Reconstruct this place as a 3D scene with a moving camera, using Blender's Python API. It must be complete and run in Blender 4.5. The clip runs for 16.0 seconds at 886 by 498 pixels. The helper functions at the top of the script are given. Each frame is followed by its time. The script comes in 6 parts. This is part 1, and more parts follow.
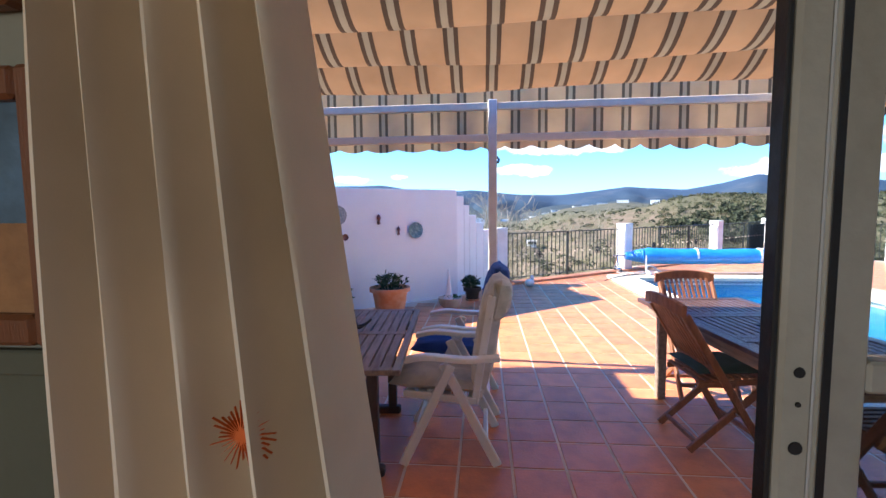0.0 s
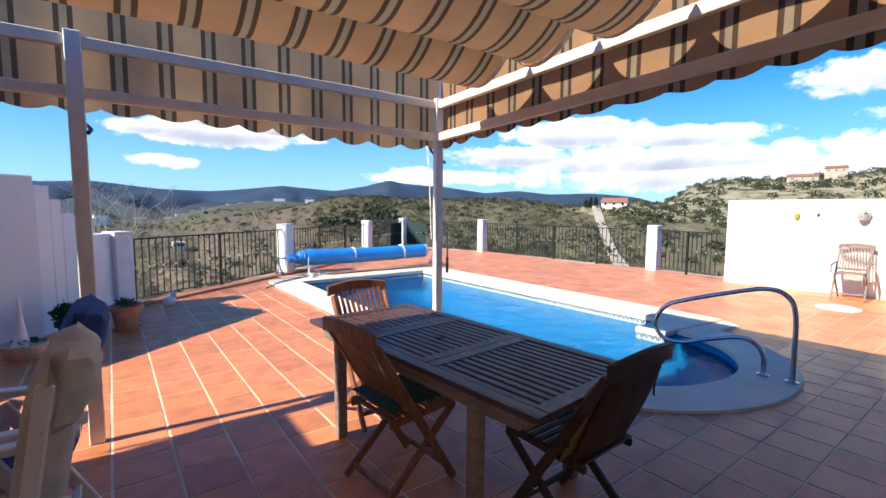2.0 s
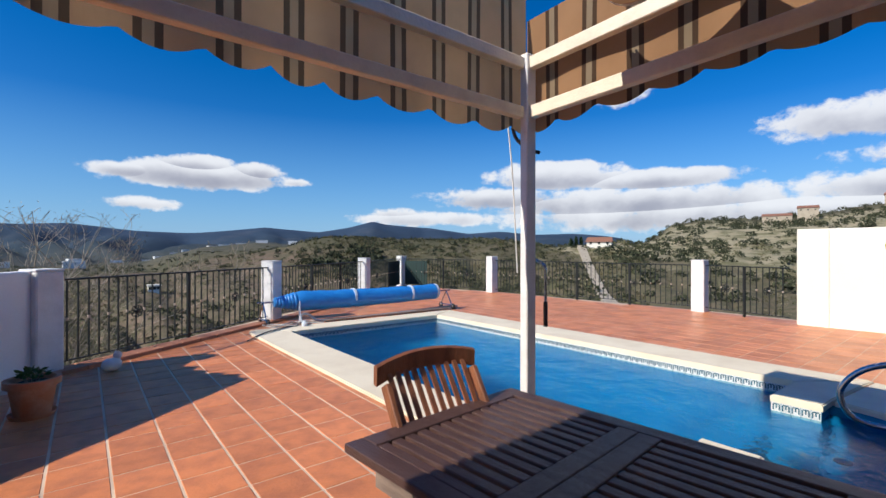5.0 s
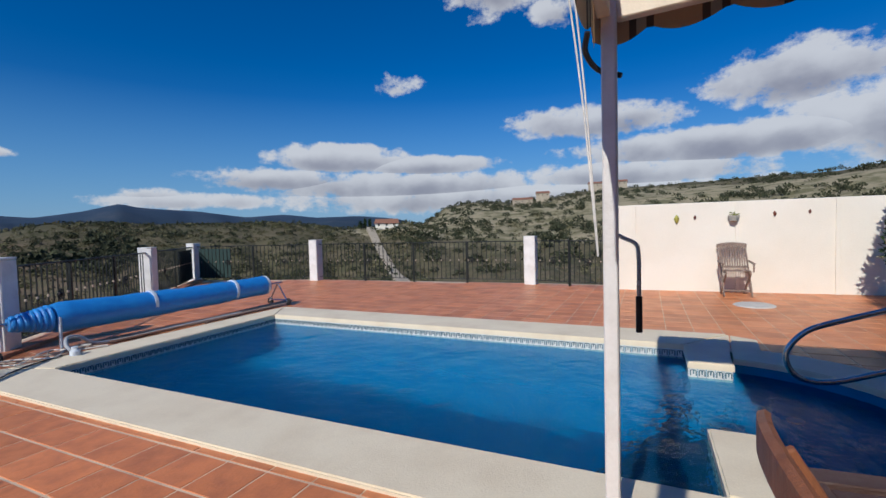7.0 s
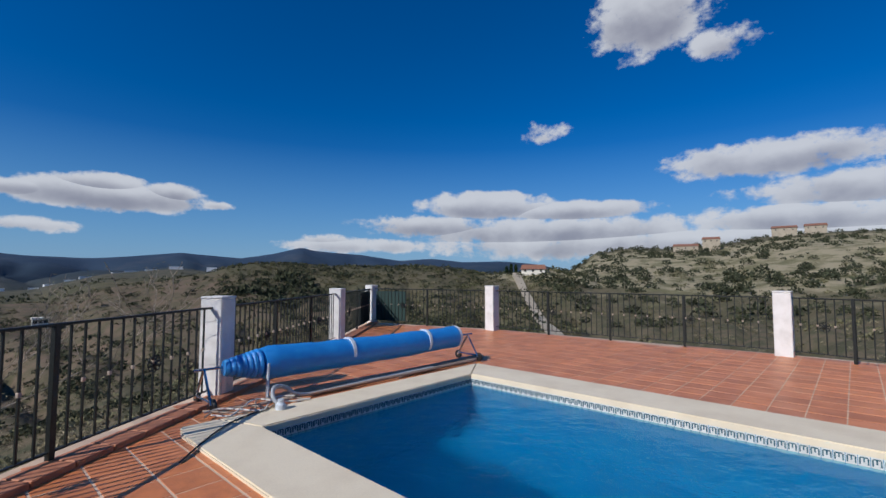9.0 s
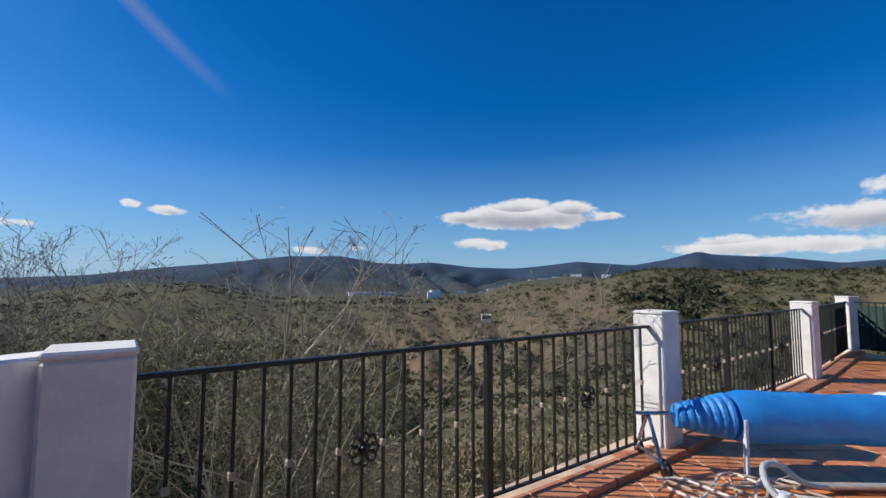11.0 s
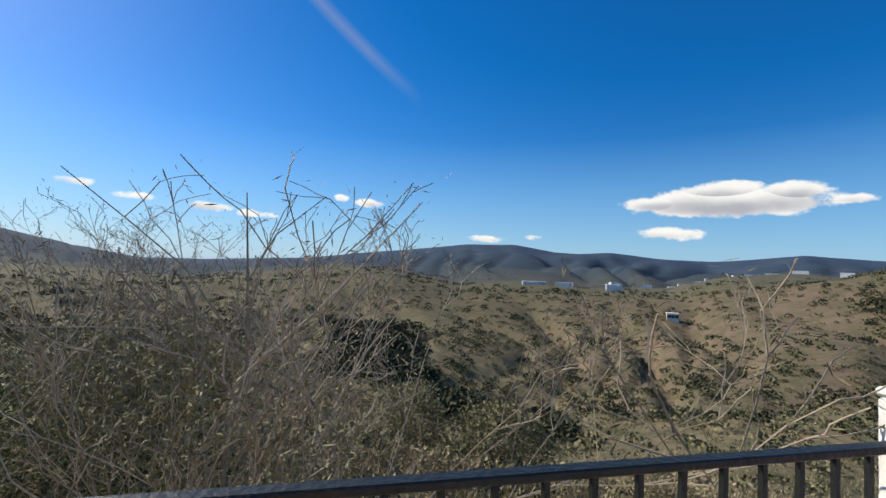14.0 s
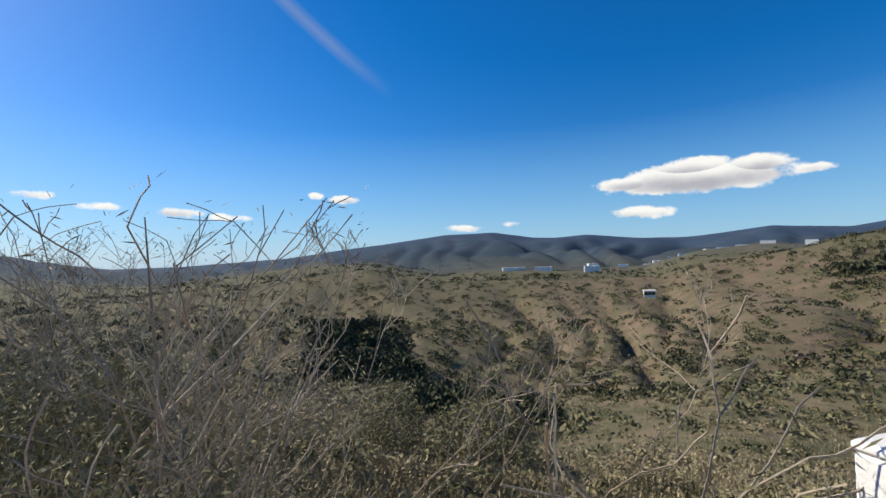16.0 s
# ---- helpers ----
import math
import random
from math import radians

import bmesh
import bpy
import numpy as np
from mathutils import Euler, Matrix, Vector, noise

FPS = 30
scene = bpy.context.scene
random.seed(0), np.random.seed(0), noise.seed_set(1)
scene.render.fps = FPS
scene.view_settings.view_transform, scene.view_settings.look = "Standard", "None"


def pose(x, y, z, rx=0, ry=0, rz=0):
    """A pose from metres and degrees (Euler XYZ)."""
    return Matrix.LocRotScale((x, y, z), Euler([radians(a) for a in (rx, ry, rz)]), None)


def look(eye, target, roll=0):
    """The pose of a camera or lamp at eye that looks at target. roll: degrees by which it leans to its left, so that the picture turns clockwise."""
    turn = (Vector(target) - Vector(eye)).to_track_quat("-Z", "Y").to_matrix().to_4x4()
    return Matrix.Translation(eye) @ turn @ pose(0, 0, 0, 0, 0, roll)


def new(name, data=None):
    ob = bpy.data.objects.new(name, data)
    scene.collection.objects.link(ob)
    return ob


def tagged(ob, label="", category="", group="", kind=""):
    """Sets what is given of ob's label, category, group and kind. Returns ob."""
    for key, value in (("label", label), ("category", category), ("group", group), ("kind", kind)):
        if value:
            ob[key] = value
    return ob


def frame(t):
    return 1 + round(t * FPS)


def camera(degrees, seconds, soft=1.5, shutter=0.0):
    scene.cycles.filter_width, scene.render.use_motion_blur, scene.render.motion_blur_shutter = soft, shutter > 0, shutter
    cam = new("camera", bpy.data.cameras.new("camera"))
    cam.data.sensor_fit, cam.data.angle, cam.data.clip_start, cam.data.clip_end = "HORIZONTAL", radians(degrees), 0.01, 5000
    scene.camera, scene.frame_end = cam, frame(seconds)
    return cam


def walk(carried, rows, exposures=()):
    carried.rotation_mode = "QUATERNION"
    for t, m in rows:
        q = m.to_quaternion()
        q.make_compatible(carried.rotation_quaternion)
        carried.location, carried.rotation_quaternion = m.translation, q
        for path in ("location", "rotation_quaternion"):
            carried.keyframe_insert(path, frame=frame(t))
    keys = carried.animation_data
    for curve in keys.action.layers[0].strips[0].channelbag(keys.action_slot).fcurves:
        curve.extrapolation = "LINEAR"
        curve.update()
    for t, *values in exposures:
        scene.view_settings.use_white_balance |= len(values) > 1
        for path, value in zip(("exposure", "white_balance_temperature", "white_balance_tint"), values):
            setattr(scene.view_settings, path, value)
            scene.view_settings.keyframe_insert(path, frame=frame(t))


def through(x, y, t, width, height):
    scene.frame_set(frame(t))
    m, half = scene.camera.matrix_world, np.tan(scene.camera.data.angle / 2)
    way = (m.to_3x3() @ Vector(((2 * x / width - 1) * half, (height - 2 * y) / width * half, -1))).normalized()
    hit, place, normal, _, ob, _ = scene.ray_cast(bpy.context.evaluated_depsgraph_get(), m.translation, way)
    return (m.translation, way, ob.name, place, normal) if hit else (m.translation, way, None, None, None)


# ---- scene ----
cam = camera(89.4, 16.0)
PATH = [
    (0, (-3.28, -9.86, 1.50), (-3.461, -7.87, 1.33), -0.6),
    (0.5, (-3.187, -9.641, 1.547), (-3.108, -7.648, 1.404), -0.8),
    (1, (-3.154, -9.397, 1.548), (-2.633, -7.472, 1.393), 0.2),
    (1.3, (-3.162, -9.222, 1.546), (-2.336, -7.407, 1.392), -0.1),
    (1.5, (-3.123, -9.163, 1.538), (-2.17, -7.412, 1.377), 0.1),
    (2, (-3.061, -8.97, 1.518), (-1.872, -7.372, 1.339), 0.4),
    (2.5, (-2.957, -8.801, 1.548), (-1.514, -7.428, 1.365), -0.3),
    (3, (-2.907, -8.678, 1.496), (-1.303, -7.492, 1.353), -0.0),
    (3.5, (-2.838, -8.45, 1.374), (-1.243, -7.243, 1.346), -0.4),
    (4, (-2.765, -8.14, 1.351), (-1.38, -6.697, 1.348), -0.2),
    (4.2, (-2.706, -7.952, 1.372), (-1.465, -6.384, 1.378), 0.1),
    (6.3, (-2.587, -6.11, 1.346), (-1.2, -4.67, 1.287), -0.6),
    (6.5, (-2.576, -5.912, 1.367), (-0.992, -4.694, 1.295), -0.9),
    (7, (-2.455, -5.561, 1.346), (-0.637, -4.732, 1.259), -1.5),
    (7.5, (-2.36, -5.125, 1.345), (-0.545, -4.282, 1.371), -1.5),
    (8, (-2.195, -4.794, 1.379), (-0.402, -3.911, 1.446), -1.4),
    (8.5, (-2.077, -4.408, 1.385), (-0.432, -3.275, 1.474), -0.7),
    (9, (-1.934, -4.014, 1.379), (-0.464, -2.664, 1.503), 0.1),
    (9.5, (-1.817, -3.607, 1.377), (-0.572, -2.049, 1.522), 0.5),
    (10, (-1.721, -3.197, 1.368), (-0.796, -1.43, 1.522), 0.1),
    (10.2, (-1.732, -3.063, 1.4), (-0.974, -1.219, 1.559), -0.1),
    (12.3, (-1.464, -1.29, 1.357), (-2.21, 0.561, 1.489), -0.4),
    (12.5, (-1.408, -1.13, 1.375), (-2.149, 0.724, 1.504), -1.1),
    (13, (-1.183, -0.806, 1.361), (-1.935, 1.044, 1.473), 0.8),
    (13.5, (-0.898, -0.514, 1.384), (-1.65, 1.336, 1.481), 2.6),
    (14, (-0.764, -0.331, 1.469), (-1.513, 1.522, 1.554), 2.2),
    (14.5, (-0.691, -0.221, 1.503), (-1.602, 1.557, 1.596), 1.4),
    (15, (-0.701, -0.127, 1.551), (-1.757, 1.569, 1.638), 0.8),
    (15.5, (-0.718, -0.021, 1.605), (-1.72, 1.709, 1.677), -0.7),
    (16, (-0.606, 0.078, 1.636), (-1.268, 1.964, 1.684), -1.6),
]
# seconds, stops, white balance
EXPOSURE = ((0, 1.8, 6250, 10), (.5, 1.95, 6300, 10), (1, 1.5, 6300, 10), (1.5, 1.05, 6400, 10), (2.5, .75, 6500, 10), (3.5, .52, 6650, 10), (4.2, .35, 6600, 10),
            (6.3, -.3, 6250, 10), (7, -.45, 6200, 10), (8, -.5, 6200, 11), (9.5, -.4, 6250, 11), (12.3, .2, 7150, 8), (16, .28, 7250, 8))
walk(cam, [(t, look(eye, target, roll)) for t, eye, target, roll in PATH], EXPOSURE)


# ---- sky, sun and exposure ----
SUN_AZ, SUN_EL = -85.0, 36.5          # degrees from +Y towards +X
world = bpy.data.worlds.new("world")
scene.world = world
world.use_nodes = True


def build_sky():
    nt = world.node_tree
    nt.nodes.clear()
    N, L = nt.nodes, nt.links

    def math_(op, a, b=None, c=None, clamp=False):
        n = N.new("ShaderNodeMath")
        n.operation, n.use_clamp = op, clamp
        for i, v in enumerate((a, b, c)):
            if v is None:
                continue
            if isinstance(v, (int, float)):
                n.inputs[i].default_value = v
            else:
                L.new(v, n.inputs[i])
        return n.outputs[0]

    out = N.new("ShaderNodeOutputWorld")
    bg = N.new("ShaderNodeBackground")
    bg.inputs["Strength"].default_value = 0.112
    sky = N.new("ShaderNodeTexSky")
    sky.sky_type = "NISHITA"
    sky.sun_disc = False
    sky.sun_elevation = radians(SUN_EL)
    sky.sun_rotation = radians(SUN_AZ)
    sky.altitude, sky.air_density, sky.dust_density, sky.ozone_density = 300, 1.0, 0.4, 5.5
    tc = N.new("ShaderNodeTexCoord")
    sep = N.new("ShaderNodeSeparateXYZ")
    L.new(tc.outputs["Generated"], sep.inputs[0])
    x, y, z = sep.outputs
    az = math_("MULTIPLY", math_("ARCTAN2", x, y), 57.2958)
    el = math_("MULTIPLY", math_("ARCSINE", z), 57.2958)
    pos = N.new("ShaderNodeCombineXYZ")
    L.new(az, pos.inputs[0])
    L.new(math_("MULTIPLY", el, 1.35), pos.inputs[1])
    wob = N.new("ShaderNodeTexNoise")
    wob.inputs["Scale"].default_value, wob.inputs["Detail"].default_value, wob.inputs["Roughness"].default_value = 0.30, 10, 0.62
    L.new(pos.outputs[0], wob.inputs["Vector"])
    fine = N.new("ShaderNodeTexNoise")
    fine.inputs["Scale"].default_value, fine.inputs["Detail"].default_value = 0.2, 6
    L.new(pos.outputs[0], fine.inputs["Vector"])
    # clouds: azimuth, elevation, half width, half height, density
    CLOUDS = (
        (10.5, 8.3, 9.6, 1.55, 1), (10, 9.4, 4, 1.1, 1), (16, 9.0, 3.5, 1.1, .9), (3.5, 8.3, 3.5, .9, .9), (20.5, 8.1, 2.2, .5, .55), (4.8, 4.9, 3.8, .7, .6), (33, 4.6, 4, .7, .45),
        (53, 9.0, 8.5, 1.7, 1), (64, 8.1, 8.5, 1.2, .9), (46, 6.4, 10, 1.4, .7), (62, 5.6, 18, 1.9, .8), (37, 3.9, 9, .9, .55), (84, 12.3, 10, 1.9, .8), (98, 8.6, 16, 2.0, .95),
        (88, 6.0, 14, 1.6, .8), (104, 14.5, 8, 2.8, .8), (114, 9, 12, 4, .85), (73, 29, 6.5, 4.4, .8), (80, 24.5, 3.6, 1.6, .55), (75, 3.8, 30, 1.8, .8),
        (60.5, 17.6, 2.8, 1.1, .38), (-31.6, 7.8, 1.9, .5, .6), (-35, 8.2, .8, .4, .4), (-50, 6.0, 2.6, .55, .5), (-62, 7.2, 2.0, .35, .35), (-57, 6.4, 2.0, .35, .35), (-16, 3.9, 3, .4, .35), (-11, 4.3, 1.2, .3, .35), (-45, 5.5, 2, .4, .35),
    )
    dens = None
    for a, e, w, h, k in CLOUDS:
        u = math_("DIVIDE", math_("SUBTRACT", az, a), w)
        v = math_("DIVIDE", math_("SUBTRACT", el, e), h)
        r = math_("ADD", math_("MULTIPLY", u, u), math_("MULTIPLY", v, v))
        g = math_("MULTIPLY", math_("SUBTRACT", 1.35, r), k * 1.25)
        b = math_("MULTIPLY", g, v)
        dens, low = (g, b) if dens is None else (math_("MAXIMUM", dens, g), math_("ADD", math_("MULTIPLY", math_("GREATER_THAN", g, dens), math_("SUBTRACT", b, low)), low))
    thick = math_("MULTIPLY", dens, .75)
    dens = math_("ADD", math_("MAXIMUM", dens, -1.1), math_("MULTIPLY", math_("SUBTRACT", wob.outputs[0], 0.5), 3.6))
    ramp = N.new("ShaderNodeMapRange")
    ramp.interpolation_type = "SMOOTHSTEP"
    ramp.inputs["From Min"].default_value, ramp.inputs["From Max"].default_value = .05, .8
    L.new(dens, ramp.inputs["Value"])
    # grey undersides
    shade = N.new("ShaderNodeMapRange")
    shade.interpolation_type = "SMOOTHSTEP"
    shade.inputs["From Min"].default_value, shade.inputs["From Max"].default_value = 0.0, 2.1
    shade.inputs["To Min"].default_value, shade.inputs["To Max"].default_value = 7.6, 3.3
    L.new(math_("ADD", math_("MAXIMUM", math_("ADD", thick, math_("MULTIPLY", low, -1.1)), 0), math_("MULTIPLY", math_("SUBTRACT", fine.outputs[0], .5), 2.4)), shade.inputs["Value"])
    col = N.new("ShaderNodeCombineXYZ")
    L.new(math_("MULTIPLY", shade.outputs[0], .96), col.inputs[0])
    L.new(math_("MULTIPLY", shade.outputs[0], .98), col.inputs[1])
    L.new(math_("ADD", math_("MULTIPLY", shade.outputs[0], .9), .9), col.inputs[2])
    # vapour trail
    t = math_("DIVIDE", math_("SUBTRACT", az, -38.4), 12.0)
    line = math_("SUBTRACT", el, math_("ADD", math_("MULTIPLY", t, -8.2), 29.5))
    trail = math_("SUBTRACT", 1.0, math_("DIVIDE", math_("ABSOLUTE", line), 1.3), clamp=True)
    gate = math_("MULTIPLY", math_("MULTIPLY", math_("ADD", t, 2.5), 1.0, clamp=True), math_("MULTIPLY", math_("SUBTRACT", 1.1, t), 1.6, clamp=True))
    trail = math_("MULTIPLY", math_("MULTIPLY", trail, gate), 0.28)
    fac = math_("MAXIMUM", math_("MULTIPLY", ramp.outputs[0], 0.93), trail)
    sat = N.new("ShaderNodeHueSaturation")
    sat.inputs["Saturation"].default_value = 1.32
    tint = N.new("ShaderNodeMix")
    tint.data_type, tint.blend_type = "RGBA", "MULTIPLY"
    tint.inputs["Factor"].default_value = 1.0
    tint.inputs[7].default_value = (.95, .93, 1.04, 1)
    L.new(sky.outputs[0], tint.inputs[6])
    haze = N.new("ShaderNodeMapRange")
    haze.inputs["From Min"].default_value, haze.inputs["From Max"].default_value = 0.0, 16.0
    haze.inputs["To Min"].default_value, haze.inputs["To Max"].default_value = .72, 0.0
    L.new(el, haze.inputs["Value"])
    pale = N.new("ShaderNodeMix")
    pale.data_type = "RGBA"
    pale.inputs[7].default_value = (2.9, 4.6, 6.6, 1)
    L.new(haze.outputs[0], pale.inputs["Factor"])
    L.new(tint.outputs[2], pale.inputs[6])
    L.new(pale.outputs[2], sat.inputs["Color"])
    mix = N.new("ShaderNodeMix")
    mix.data_type = "RGBA"
    L.new(fac, mix.inputs["Factor"])
    L.new(sat.outputs[0], mix.inputs[6])
    L.new(col.outputs[0], mix.inputs[7])
    L.new(mix.outputs[2], bg.inputs["Color"])
    L.new(bg.outputs[0], out.inputs[0])


build_sky()
sun_dir = Vector((math.sin(radians(SUN_AZ)) * math.cos(radians(SUN_EL)), math.cos(radians(SUN_AZ)) * math.cos(radians(SUN_EL)), math.sin(radians(SUN_EL))))
# added area lamp that brightens the room, at an assumed, unseen back window
room_fill = new("room_fill_light", bpy.data.lights.new("room_fill_light", "AREA"))
room_fill.data.shape, room_fill.data.size, room_fill.data.size_y, room_fill.data.energy, room_fill.data.color = "RECTANGLE", 2.0, 1.3, 11, (1.0, .93, .80)
room_fill.matrix_world = look((-4.3, -12.5, 1.7), (-3.4, -9, 1.4))
sun = new("sun", bpy.data.lights.new("sun", "SUN"))
sun.data.energy, sun.data.angle, sun.data.color = 5.0, radians(0.5), (1.0, 0.95, 0.87)
sun.matrix_world = Matrix.LocRotScale((0, 0, 30), sun_dir.to_track_quat("Z", "Y"), None)


# ---- materials ----
def mat(name, base, rough=0.7, metal=0.0, var=0.15, scale=6.0, bump=0.15, fine=60.0, second=None, amount=0.5, per_object=0.0, per_island=0.0, spec=0.5, coat=0.0, stretch=None, trans=0.0):
    """Base colour with stains at one scale and grain at a finer one, a fine relief, and an optional second colour in patches."""
    m = bpy.data.materials.new(name)
    m.use_nodes = True
    nt = m.node_tree
    N, L = nt.nodes, nt.links
    b = N["Principled BSDF"]
    b.inputs["Roughness"].default_value, b.inputs["Metallic"].default_value = rough, metal
    b.inputs["Specular IOR Level"].default_value = spec
    b.inputs["Coat Weight"].default_value = coat
    b.inputs["Transmission Weight"].default_value = trans
    tc = N.new("ShaderNodeTexCoord")
    mp = N.new("ShaderNodeMapping")
    L.new(tc.outputs["Object"], mp.inputs[0])
    if stretch:
        mp.inputs["Scale"].default_value = stretch
    if per_object:
        oi = N.new("ShaderNodeObjectInfo")
        sc = N.new("ShaderNodeMath")
        sc.operation = "MULTIPLY"
        sc.inputs[1].default_value = 37.0
        L.new(oi.outputs["Random"], sc.inputs[0])
        L.new(sc.outputs[0], mp.inputs["Location"])
    n1 = N.new("ShaderNodeTexNoise")
    n1.inputs["Scale"].default_value, n1.inputs["Detail"].default_value = scale, 5
    n2 = N.new("ShaderNodeTexNoise")
    n2.inputs["Scale"].default_value, n2.inputs["Detail"].default_value = fine, 4
    L.new(mp.outputs[0], n1.inputs["Vector"])
    L.new(mp.outputs[0], n2.inputs["Vector"])
    mx = N.new("ShaderNodeMix")
    mx.data_type = "RGBA"
    c2 = second or tuple(c * 0.62 for c in base)
    mx.inputs[6].default_value, mx.inputs[7].default_value = (*base, 1), (*c2, 1)
    r = N.new("ShaderNodeMapRange")
    r.inputs["From Min"].default_value, r.inputs["From Max"].default_value = 0.42, 0.68
    r.inputs["To Max"].default_value = amount if second else 0.45
    L.new(n1.outputs[0], r.inputs["Value"])
    L.new(r.outputs[0], mx.inputs["Factor"])
    hs = N.new("ShaderNodeHueSaturation")
    L.new(mx.outputs[2], hs.inputs["Color"])
    val = N.new("ShaderNodeMath")
    val.operation = "MULTIPLY_ADD"
    val.inputs[1].default_value, val.inputs[2].default_value = 2 * var, 1 - var
    L.new(n2.outputs[0], val.inputs[0])
    last = val.outputs[0]
    for amt, kind in ((per_object, "o"), (per_island, "i")):
        if amt:
            src = N.new("ShaderNodeObjectInfo" if kind == "o" else "ShaderNodeNewGeometry")
            k = N.new("ShaderNodeMath")
            k.operation = "MULTIPLY_ADD"
            k.inputs[1].default_value, k.inputs[2].default_value = 2 * amt, -amt
            L.new(src.outputs["Random" if kind == "o" else "Random Per Island"], k.inputs[0])
            s = N.new("ShaderNodeMath")
            L.new(last, s.inputs[0])
            L.new(k.outputs[0], s.inputs[1])
            last = s.outputs[0]
    L.new(last, hs.inputs["Value"])
    L.new(hs.outputs[0], b.inputs["Base Color"])
    rr = N.new("ShaderNodeMath")
    rr.operation, rr.use_clamp = "MULTIPLY_ADD", True
    rr.inputs[1].default_value, rr.inputs[2].default_value = 0.25, rough - 0.12
    L.new(n1.outputs[0], rr.inputs[0])
    L.new(rr.outputs[0], b.inputs["Roughness"])
    if bump:
        bp = N.new("ShaderNodeBump")
        bp.inputs["Strength"].default_value, bp.inputs["Distance"].default_value = bump, 0.01
        ad = N.new("ShaderNodeMath")
        L.new(n1.outputs[0], ad.inputs[0])
        L.new(n2.outputs[0], ad.inputs[1])
        L.new(ad.outputs[0], bp.inputs["Height"])
        L.new(bp.outputs[0], b.inputs["Normal"])
    return m


